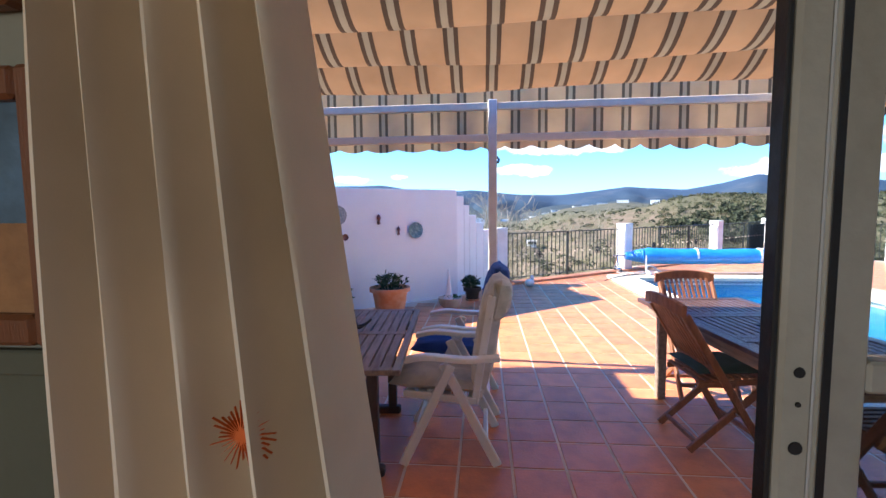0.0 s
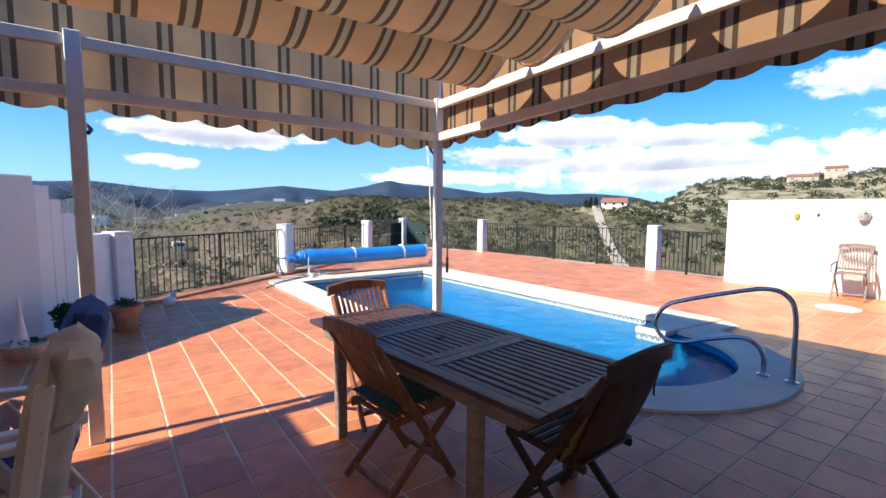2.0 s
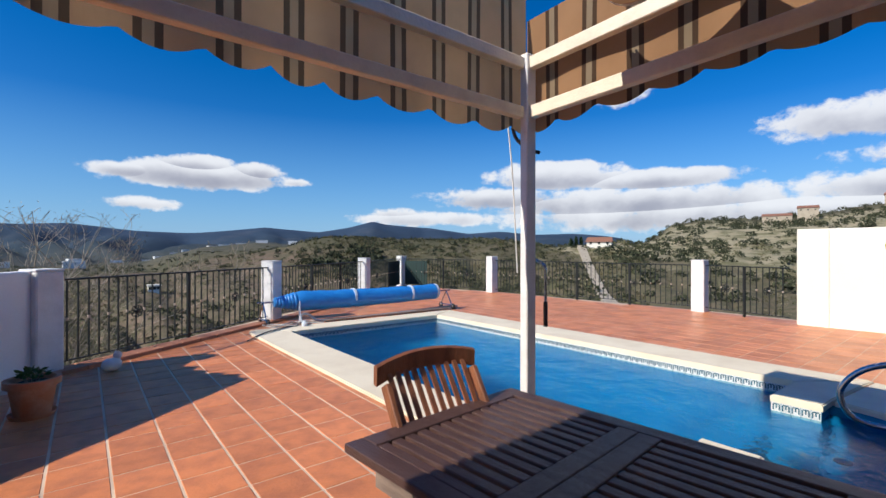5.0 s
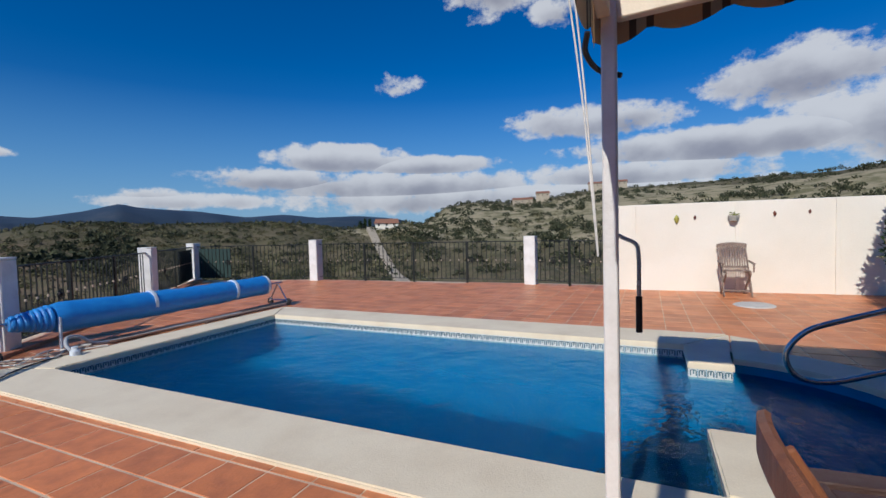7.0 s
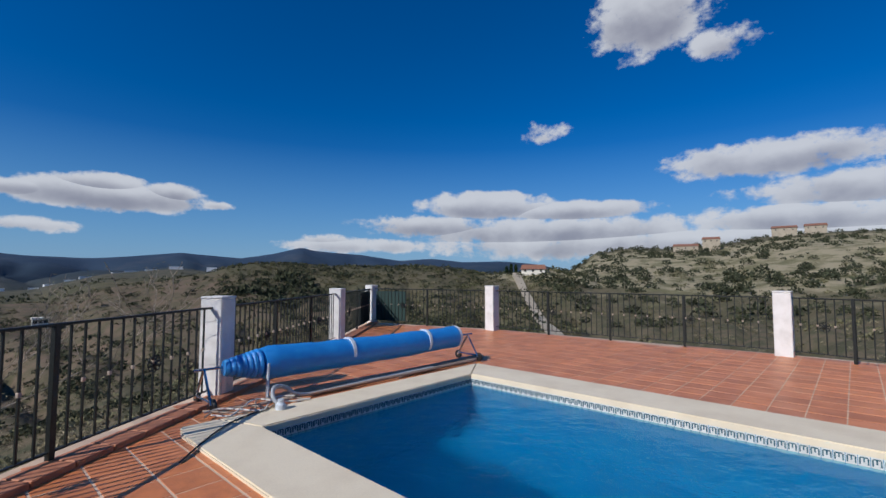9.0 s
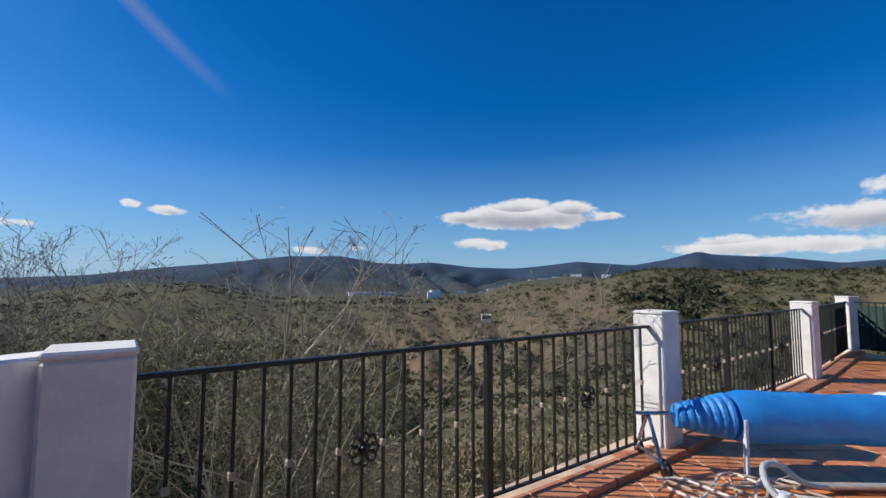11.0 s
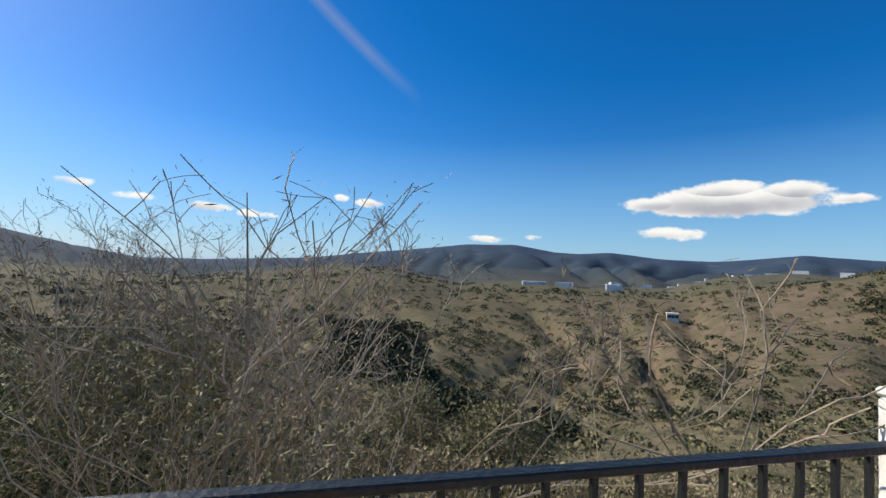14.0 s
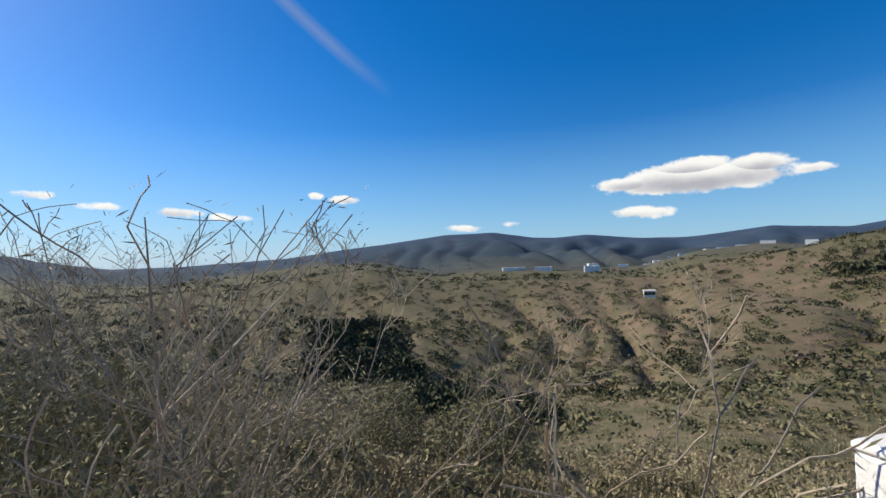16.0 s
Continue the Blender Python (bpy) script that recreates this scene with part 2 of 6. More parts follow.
M = {
    "white_wall": mat("white_wall", (.80, .79, .77), .85, scale=1.2, var=.04, bump=.35, second=(.66, .65, .62), amount=.35),
    "cream_wall": mat("cream_wall", (.82, .77, .66), .85, scale=1.0, var=.05, bump=.3, second=(.70, .64, .52), amount=.4),
    "wainscot": mat("wainscot", (.50, .50, .48), .85, scale=2.5, var=.08, bump=.4, second=(.34, .35, .34), amount=.6),
    "pillar": mat("pillar", (.78, .77, .74), .8, scale=5, var=.06, bump=.3, second=(.5, .48, .43), amount=.4),
    "tile": mat("tile", (.70, .235, .08), .42, scale=7, var=.10, bump=.2, second=(.48, .165, .07), amount=.75, per_object=.13),
    "tile_far": mat("tile_far", (.66, .24, .09), .42, scale=3, var=.10, bump=.2, second=(.48, .165, .07), amount=.75, per_island=.13),
    "grout": mat("grout", (.76, .57, .40), .9, scale=2.2, var=.12, second=(.45, .32, .24), amount=.7),
    "curb": mat("curb", (.50, .20, .10), .6, scale=7, var=.1, second=(.4, .15, .08), amount=.6, per_object=.1),
    "coping": mat("coping", (.80, .70, .52), .8, scale=2.4, var=.08, bump=.22, second=(.64, .53, .38), amount=.5, fine=90),
    "pool_tile": mat("pool_tile", (.010, .25, .45), .6, scale=3, var=.08, bump=.05, second=(.007, .19, .37), amount=.6, spec=.1),
    "iron": mat("iron", (.018, .022, .02), .45, .3, scale=30, var=.2, bump=.3),
    "iron_green": mat("iron_green", (.008, .02, .018), .4, .1, scale=20, var=.2),
    "steel": mat("steel", (.55, .56, .58), .22, 1.0, scale=10, var=.06, bump=.03),
    "white_paint": mat("white_paint", (.74, .72, .68), .6, scale=9, var=.06, second=(.55, .50, .44), amount=.35, bump=.25),
    # the beams' white paint, with warm bounce light from the tiles put into its colour
    "beam_warm_bounce": mat("beam_warm_bounce", (.80, .69, .53), .6, scale=9, var=.06, second=(.60, .50, .38), amount=.4, bump=.25),
    "earth": None,
    "blue_cover": mat("blue_cover", (.02, .22, .62), .38, scale=9, var=.12, bump=.5, second=(.03, .30, .70), amount=.5, fine=120),
    "strap": mat("strap", (.62, .68, .74), .6, scale=20, var=.1),
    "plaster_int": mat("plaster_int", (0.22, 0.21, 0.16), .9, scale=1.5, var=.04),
    "rail_alu": mat("rail_alu", (.60, .60, .57), .4, .35, scale=12, var=.05),
    "rail_alu_old": mat("rail_alu_old", (.36, .34, .28), .5, .1, scale=9, var=.08, second=(.24, .22, .17), amount=.6),
    "wall_olive": mat("wall_olive", (.10, .10, .065), .9, scale=1.5, var=.05),
    "teak_dark": mat("teak_dark", (.085, .045, .036), .40, scale=5, var=.3, bump=.5, fine=70, stretch=(6, 1, 6), second=(.05, .022, .016), amount=.6, per_object=.02),
    "teak_grey": mat("teak_grey", (.29, .21, .16), .6, scale=5, var=.25, bump=.5, fine=70, stretch=(8, 1, 8), second=(.13, .09, .07), amount=.7),
    "teak_red": mat("teak_red", (.27, .10, .045), .5, scale=6, var=.25, bump=.4, fine=60, stretch=(4, 4, 1), second=(.10, .04, .022), amount=.6, per_object=.02),
    "teak_black": mat("teak_black", (.055, .03, .022), .6, scale=6, var=.25, bump=.4, fine=60),
    "plastic_white": mat("plastic_white", (.76, .75, .70), .35, scale=7, var=.03, bump=.03, second=(.62, .60, .54), amount=.3),
    "cushion_white": mat("cushion_white", (.60, .56, .46), .95, scale=9, var=.08, bump=.5, second=(.26, .26, .22), amount=.5, fine=200),
    "cushion_grey": mat("cushion_grey", (.50, .50, .47), .95, scale=12, var=.1, bump=.5, second=(.36, .37, .36), amount=.7, fine=200),
    "cushion_blue": mat("cushion_blue", (.025, .06, .22), .9, scale=8, var=.2, bump=.4, second=(.05, .12, .32), amount=.5, fine=200),
    "cushion_green": mat("cushion_green", (.035, .07, .06), .95, scale=8, var=.2, bump=.4, fine=200),
    "cushion_ochre": mat("cushion_ochre", (.20, .13, .06), .95, scale=8, var=.2, bump=.4, second=(.09, .07, .04), amount=.7, fine=200),
    "cushion_brown": mat("cushion_brown", (.14, .05, .045), .95, scale=8, var=.2, bump=.4, fine=200),
    "cushion_tan": mat("cushion_tan", (.50, .36, .27), .95, scale=8, var=.1, bump=.4, fine=200),
    "terracotta": mat("terracotta", (.50, .20, .09), .75, scale=9, var=.1, bump=.35, second=(.62, .42, .30), amount=.45),
    "stone_pot": mat("stone_pot", (.58, .46, .36), .85, scale=9, var=.1, bump=.5),
    "soil": mat("soil", (.05, .035, .025), 1, scale=30, var=.3, bump=1),
    "leaf": mat("leaf", (.06, .11, .025), .6, scale=12, var=.25, second=(.10, .14, .04), amount=.6, per_island=.3, spec=.3),
    "leaf_dark": mat("leaf_dark", (.022, .045, .012), .6, scale=12, var=.25, second=(.04, .07, .02), amount=.6, per_island=.35, spec=.3),
    "leaf_yellow": mat("leaf_yellow", (.20, .22, .04), .6, scale=12, var=.25, per_island=.3, spec=.3),
    "leaf_grey": mat("leaf_grey", (.30, .25, .155), .8, scale=1, var=.2, second=(.15, .14, .075), amount=.6, per_island=.35, spec=.2),
    "leaf_straw": mat("leaf_straw", (.36, .30, .19), .85, scale=1, var=.2, second=(.20, .18, .10), amount=.6, per_island=.4, spec=.1),
    "leaf_olive": mat("leaf_olive", (.19, .175, .095), .8, scale=1, var=.2, second=(.11, .11, .055), amount=.6, per_island=.35, spec=.15),
    "shrub_dark": mat("shrub_dark", (.055, .062, .036), .85, scale=.5, var=.25, second=(.07, .075, .04), amount=.6, per_island=.4, spec=.1),
    "scrub": mat("scrub", (.085, .09, .042), .9, scale=.2, var=.25, second=(.12, .09, .05), amount=.7, per_island=.35, spec=.1),
    "twig": mat("twig", (.33, .28, .215), .9, scale=12, var=.2, per_island=.25, spec=.2),
    "shower_black": mat("shower_black", (.02, .028, .045), .4, .1, scale=10, var=.1, bump=.05),
    "black": mat("black", (.012, .012, .013), .5, scale=20, var=.1),
    "manhole": mat("manhole", (.60, .57, .52), .8, scale=9, var=.1, bump=.4),
    "rope": mat("rope", (.45, .36, .28), .9, scale=30, var=.2),
    "hose": mat("hose", (.42, .44, .46), .5, scale=30, var=.1),
    "roof": mat("roof", (.28, .13, .08), .85, scale=4, var=.2),
    "ceramic_blue": mat("ceramic_blue", (.035, .11, .15), .25, scale=30, var=.2, second=(.12, .25, .28), amount=.7),
    "ceramic_grey": mat("ceramic_grey", (.42, .44, .40), .25, scale=45, var=.1, second=(.13, .15, .16), amount=.9),
    "ceramic_red": mat("ceramic_red", (.16, .06, .045), .35, scale=30, var=.2),
    "ceramic_yellow": mat("ceramic_yellow", (.42, .38, .08), .4, scale=40, var=.2, second=(.10, .2, .05), amount=.7),
    "curtain": mat("curtain", (.74, .62, .46), .95, scale=3, var=.03, bump=.03, fine=500),
    "orange_thread": mat("orange_thread", (.62, .12, .02), .9, scale=30, var=.2),
    "frame_wood": mat("frame_wood", (.16, .055, .02), .4, scale=6, var=.2, stretch=(6, 6, 1)),
    "paint_sky": mat("paint_sky", (.08, .14, .20), .6, scale=9, var=.2, second=(.03, .05, .06), amount=.8),
    "paint_land": mat("paint_land", (.30, .14, .05), .6, scale=9, var=.2, second=(.14, .07, .03), amount=.8),
    "cord_white": mat("cord_white", (.75, .72, .66), .7, scale=30, var=.05),
    "net_green": mat("net_green", (.02, .05, .045), .8, scale=60, var=.3),
    "tile_white": mat("tile_white", (.66, .68, .66), .3, scale=9, var=.15, bump=.1, per_object=.1),
    "path": mat("path", (.42, .36, .27), .95, scale=.5, var=.1),
}


def glass(name, tint=(.9, .95, .95)):
    m = bpy.data.materials.new(name)
    m.use_nodes = True
    b = m.node_tree.nodes["Principled BSDF"]
    b.inputs["Base Color"].default_value = (*tint, 1)
    b.inputs["Roughness"].default_value, b.inputs["Transmission Weight"].default_value, b.inputs["IOR"].default_value = 0.02, 1, 1.45
    return m


M["glass"] = glass("glass")


def water_material():
    m = bpy.data.materials.new("pool_water")
    m.use_nodes = True
    nt = m.node_tree
    N, L = nt.nodes, nt.links
    b = N["Principled BSDF"]
    N.remove(b)
    rf = N.new("ShaderNodeBsdfRefraction")
    rf.inputs["Color"].default_value, rf.inputs["Roughness"].default_value, rf.inputs["IOR"].default_value = (.34, .80, .95, 1), .03, 1.33
    gl = N.new("ShaderNodeBsdfGlossy")
    gl.inputs["Roughness"].default_value = .08
    fr = N.new("ShaderNodeFresnel")
    fr.inputs["IOR"].default_value = 1.33
    k = N.new("ShaderNodeMath")
    k.operation, k.inputs[1].default_value = "MULTIPLY", .85
    mx = N.new("ShaderNodeMixShader")
    L.new(fr.outputs[0], k.inputs[0])
    L.new(k.outputs[0], mx.inputs[0])
    cloud = N.new("ShaderNodeBsdfDiffuse")
    cloud.inputs["Color"].default_value = (.003, .095, .22, 1)
    body = N.new("ShaderNodeMixShader")
    body.inputs[0].default_value = .32
    L.new(rf.outputs[0], body.inputs[1])
    L.new(cloud.outputs[0], body.inputs[2])
    L.new(body.outputs[0], mx.inputs[1])
    L.new(gl.outputs[0], mx.inputs[2])
    L.new(mx.outputs[0], N["Material Output"].inputs[0])
    tc = N.new("ShaderNodeTexCoord")
    a = N.new("ShaderNodeTexNoise")
    a.inputs["Scale"].default_value, a.inputs["Detail"].default_value = 3.2, 6
    w = N.new("ShaderNodeTexNoise")
    w.inputs["Scale"].default_value, w.inputs["Detail"].default_value = 14, 3
    ad = N.new("ShaderNodeMath")
    ad.operation = "MULTIPLY_ADD"
    ad.inputs[1].default_value = .3
    L.new(tc.outputs["Object"], a.inputs["Vector"])
    L.new(tc.outputs["Object"], w.inputs["Vector"])
    L.new(w.outputs[0], ad.inputs[0])
    L.new(a.outputs[0], ad.inputs[2])
    bp = N.new("ShaderNodeBump")
    bp.inputs["Strength"].default_value, bp.inputs["Distance"].default_value = .8, .05
    L.new(ad.outputs[0], bp.inputs["Height"])
    L.new(bp.outputs[0], rf.inputs["Normal"])
    L.new(bp.outputs[0], gl.inputs["Normal"])
    return m


M["water"] = water_material()


def stripe_cloth(name, tan, dark, band, through):
    """Canvas with a pair of dark lines round a greenish band every 0.2 m across the object's X."""
    m = bpy.data.materials.new(name)
    m.use_nodes = True
    nt = m.node_tree
    N, L = nt.nodes, nt.links
    b = N["Principled BSDF"]
    b.inputs["Roughness"].default_value = .95
    b.inputs["Specular IOR Level"].default_value = .15
    uv = N.new("ShaderNodeUVMap")
    sep = N.new("ShaderNodeSeparateXYZ")
    L.new(uv.outputs[0], sep.inputs[0])
    fr = N.new("ShaderNodeMath")
    fr.operation = "FRACT"
    L.new(sep.outputs[0], fr.inputs[0])
    ramp = N.new("ShaderNodeValToRGB")
    ramp.color_ramp.interpolation = "CONSTANT"
    e = ramp.color_ramp.elements
    e[0].position, e[0].color = 0, tan
    e[1].position, e[1].color = .55, dark
    for p, c in ((.655, band), (.80, dark), (.905, tan)):
        k = e.new(p)
        k.color = c
    L.new(fr.outputs[0], ramp.inputs[0])
    tc = N.new("ShaderNodeTexCoord")
    n = N.new("ShaderNodeTexNoise")
    n.inputs["Scale"].default_value, n.inputs["Detail"].default_value = 3.5, 6
    L.new(tc.outputs["Object"], n.inputs["Vector"])
    v = N.new("ShaderNodeMath")
    v.operation = "MULTIPLY_ADD"
    v.inputs[1].default_value, v.inputs[2].default_value = .6, .7
    L.new(n.outputs[0], v.inputs[0])
    hs = N.new("ShaderNodeHueSaturation")
    L.new(ramp.outputs[0], hs.inputs["Color"])
    L.new(v.outputs[0], hs.inputs["Value"])
    L.new(hs.outputs[0], b.inputs["Base Color"])
    bp = N.new("ShaderNodeBump")
    bp.inputs["Strength"].default_value = .3
    L.new(n.outputs[0], bp.inputs["Height"])
    L.new(bp.outputs[0], b.inputs["Normal"])
    tr = N.new("ShaderNodeBsdfTranslucent")
    L.new(hs.outputs[0], tr.inputs["Color"])
    mx = N.new("ShaderNodeMixShader")
    mx.inputs[0].default_value = through
    out = N["Material Output"]
    L.new(b.outputs[0], mx.inputs[1])
    L.new(tr.outputs[0], mx.inputs[2])
    L.new(mx.outputs[0], out.inputs[0])
    return m


# one canvas in two tones: canopy's shade and front valance's backlight put into colour
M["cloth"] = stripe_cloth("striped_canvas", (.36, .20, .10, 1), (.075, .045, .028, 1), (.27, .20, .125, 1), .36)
M["cloth_backlit"] = stripe_cloth("striped_canvas_backlit", (.60, .40, .21, 1), (.13, .095, .06, 1), (.44, .34, .2, 1), .5)


def ground_material():
    m = bpy.data.materials.new("hillside")
    m.use_nodes = True
    nt = m.node_tree
    N, L = nt.nodes, nt.links
    b = N["Principled BSDF"]
    b.inputs["Roughness"].default_value = .95
    b.inputs["Specular IOR Level"].default_value = .1
    geo = N.new("ShaderNodeNewGeometry")

    def noise_(scale, detail=6):
        n = N.new("ShaderNodeTexNoise")
        n.inputs["Scale"].default_value, n.inputs["Detail"].default_value = scale, detail
        n.inputs["Roughness"].default_value = .65
        L.new(geo.outputs["Position"], n.inputs["Vector"])
        return n.outputs[0]

    def mix(f, a, c, lo, hi):
        r = N.new("ShaderNodeMapRange")
        r.inputs["From Min"].default_value, r.inputs["From Max"].default_value = lo, hi
        L.new(f, r.inputs["Value"])
        x = N.new("ShaderNodeMix")
        x.data_type = "RGBA"
        L.new(r.outputs[0], x.inputs["Factor"])
        for i, v in ((6, a), (7, c)):
            if isinstance(v, tuple):
                x.inputs[i].default_value = (*v, 1)
            else:
                L.new(v, x.inputs[i])
        return x.outputs[2]

    near = mix(noise_(.35), (.175, .138, .088), (.10, .098, .055), .40, .58)
    near = mix(noise_(.035, 4), near, (.205, .155, .10), .55, .68)
    near = mix(noise_(2.5), near, (.09, .085, .045), .56, .72)
    far = mix(noise_(.05, 8), (.125, .108, .066), (.075, .076, .042), .42, .60)
    far = mix(noise_(.3, 5), far, (.20, .165, .105), .58, .72)
    forest = mix(noise_(.006, 8), (.026, .036, .024), (.08, .075, .05), .52, .66)

    def distance_from(p, stretch=(1, 1, 0)):
        d = N.new("ShaderNodeVectorMath")
        d.operation, d.inputs[1].default_value = "SUBTRACT", p
        s = N.new("ShaderNodeVectorMath")
        s.operation, s.inputs[1].default_value = "MULTIPLY", stretch
        k = N.new("ShaderNodeVectorMath")
        k.operation = "LENGTH"
        L.new(geo.outputs["Position"], d.inputs[0])
        L.new(d.outputs[0], s.inputs[0])
        L.new(s.outputs[0], k.inputs[0])
        return k.outputs["Value"]

    def blurred(dist, reach, width):
        """1 inside the reach and 0 outside, with an uneven border."""
        m_ = N.new("ShaderNodeMath")
        m_.operation = "MULTIPLY_ADD"
        m_.inputs[1].default_value = width
        L.new(noise_(.045, 7), m_.inputs[0])
        L.new(dist, m_.inputs[2])
        r = N.new("ShaderNodeMapRange")
        r.inputs["From Min"].default_value, r.inputs["From Max"].default_value = reach + width * .62, reach + width * .44
        L.new(m_.outputs[0], r.inputs["Value"])
        return r.outputs[0]

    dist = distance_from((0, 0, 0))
    c = mix(dist, near, far, 60, 160)
    # bare red earth on the hill across the ravine, pale rock on the hill to the east, green grass to the west
    c = mix(blurred(distance_from((14, 104, 0), (1, .8, 0)), 38, 60), c, mix(noise_(.25, 6), (.17, .125, .088), (.105, .095, .056), .38, .60), 0, 1)
    c = mix(blurred(distance_from((215, 30, 0), (1, .7, 0)), 95, 110), c, mix(noise_(.12, 6), (.36, .31, .20), (.17, .16, .085), .44, .60), 0, 1)
    c = mix(blurred(distance_from((-14, 1, 0)), 6, 6), c, mix(noise_(.9, 5), (.14, .19, .055), (.21, .19, .10), .42, .62), 0, 1)
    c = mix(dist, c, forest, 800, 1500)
    # distance haze painted as a bluish tint into the ground's own colour
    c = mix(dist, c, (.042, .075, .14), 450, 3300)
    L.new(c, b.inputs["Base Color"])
    bp = N.new("ShaderNodeBump")
    bp.inputs["Strength"].default_value, bp.inputs["Distance"].default_value = .8, .3
    L.new(noise_(1.2), bp.inputs["Height"])
    L.new(bp.outputs[0], b.inputs["Normal"])
    return m


M["earth"] = ground_material()


# ---- mesh helpers ----
def part(name, bm, material, parent=None, label="", smooth=False):
    me = bpy.data.meshes.new(name)
    bmesh.ops.recalc_face_normals(bm, faces=bm.faces)
    bm.to_mesh(me)
    bm.free()
    me.materials.append(M[material])
    if smooth:
        for p in me.polygons:
            p.use_smooth = True
        me.set_sharp_from_angle(angle=radians(38))
    ob = new(name, me)
    if parent is not None:
        ob.parent = parent
    if label:
        ob["label"] = label
    return ob


def structure(ob):
    return tagged(ob, kind="structure")


def add_box(bm, x0, y0, z0, x1, y1, z1, bevel=0.0):
    r = bmesh.ops.create_cube(bm, size=1, matrix=Matrix.LocRotScale(((x0 + x1) / 2, (y0 + y1) / 2, (z0 + z1) / 2), None, (abs(x1 - x0), abs(y1 - y0), abs(z1 - z0))))
    if bevel:
        ed = list({e for v in r["verts"] for e in v.link_edges})
        bmesh.ops.bevel(bm, geom=ed, offset=bevel, segments=1, affect="EDGES")
    return bm


def box(x0, y0, z0, x1, y1, z1, bevel=0.004):
    return add_box(bmesh.new(), x0, y0, z0, x1, y1, z1, bevel)


def bar(bm, p, q, w, h, up=(0, 0, 1), bevel=0.0):
    """A rectangular bar from p to q, w across and h along the up direction."""
    p, q = Vector(p), Vector(q)
    d = (q - p)
    f = d.normalized()
    u = Vector(up)
    s = f.cross(u)
    if s.length < 1e-4:
        s = f.cross(Vector((0, 1, 0)))
    s.normalize()
    u = s.cross(f)
    m = Matrix((s, f, u)).transposed().to_4x4()
    m.translation = (p + q) / 2
    r = bmesh.ops.create_cube(bm, size=1, matrix=m @ Matrix.Diagonal((w, d.length, h, 1)))
    if bevel:
        ed = list({e for v in r["verts"] for e in v.link_edges})
        bmesh.ops.bevel(bm, geom=ed, offset=bevel, segments=1, affect="EDGES")
    return bm


def tube(bm, pts, r, n=8, closed=False, radii=None):
    """A round tube through the points."""
    pts = [Vector(p) for p in pts]
    rings = []
    prev = None
    for i, p in enumerate(pts):
        a = pts[i - 1] if i else (pts[-1] if closed else p)
        b = pts[(i + 1) % len(pts)] if (i < len(pts) - 1 or closed) else p
        d = (b - a).normalized()
        if prev is None:
            s = d.orthogonal().normalized()
        else:
            s = (prev - d * prev.dot(d))
            s = s.normalized() if s.length > 1e-6 else d.orthogonal().normalized()
        prev = s
        t = d.cross(s)
        k = radii[i] if radii else r
        rings.append([bm.verts.new(p + (s * math.cos(2 * math.pi * j / n) + t * math.sin(2 * math.pi * j / n)) * k) for j in range(n)])
    m = len(rings)
    for i in range(m if closed else m - 1):
        A, B = rings[i], rings[(i + 1) % m]
        for j in range(n):
            bm.faces.new((A[j], A[(j + 1) % n], B[(j + 1) % n], B[j]))
    if not closed:
        bm.faces.new(rings[0][::-1])
        bm.faces.new(rings[-1])
    return bm


def curve_pts(pts, n=8):
    """A smooth line through the points."""
    P = [Vector(p) for p in pts]
    P = [2 * P[0] - P[1]] + P + [2 * P[-1] - P[-2]]
    out = []
    for i in range(1, len(P) - 2):
        a, b, c, d = P[i - 1:i + 3]
        for k in range(n):
            t = k / n
            out.append(0.5 * ((2 * b) + (c - a) * t + (2 * a - 5 * b + 4 * c - d) * t * t + (3 * b - a - 3 * c + d) * t ** 3))
    out.append(P[-2])
    return out


def lathe(profile, n=24, at=(0, 0, 0)):
    """A body turned about Z from (radius, height) pairs."""
    bm = bmesh.new()
    rings = []
    for r, z in profile:
        rings.append([bm.verts.new((at[0] + r * math.cos(2 * math.pi * j / n), at[1] + r * math.sin(2 * math.pi * j / n), at[2] + z)) for j in range(n)] if r > 1e-5 else [bm.verts.new((at[0], at[1], at[2] + z))])
    for A, B in zip(rings, rings[1:]):
        for j in range(n):
            a, b, c, d = A[j % len(A)], A[(j + 1) % len(A)], B[(j + 1) % len(B)], B[j % len(B)]
            f = [v for i, v in enumerate((a, b, c, d)) if v not in (a, b, c, d)[:i]]
            if len(f) > 2:
                bm.faces.new(f)
    return bm


def prism(outline, z0, z1, bevel=0.0):
    """An upright body over an outline of (x, y)."""
    bm = bmesh.new()
    f = bm.faces.new([bm.verts.new((x, y, z0)) for x, y in outline])
    r = bmesh.ops.extrude_face_region(bm, geom=[f])
    vs = [v for v in r["geom"] if isinstance(v, bmesh.types.BMVert)]
    bmesh.ops.translate(bm, verts=vs, vec=(0, 0, z1 - z0))
    if bevel:
        top = [e for e in bm.edges if all(abs(v.co.z - z1) < 1e-6 for v in e.verts)]
        bmesh.ops.bevel(bm, geom=top, offset=bevel, segments=2, affect="EDGES")
    return bm


def thing(name, label, category, at=(0, 0, 0), rz=0.0, group=""):
    e = new(name)
    e.matrix_world = pose(*at, 0, 0, rz)
    return tagged(e, label, category, group)


# ---- ground ----
CEN = (1.0, -3.0)
RINGS = (12, 25, 50, 85, 150, 230, 350, 560, 950, 1600, 2500, 3200)
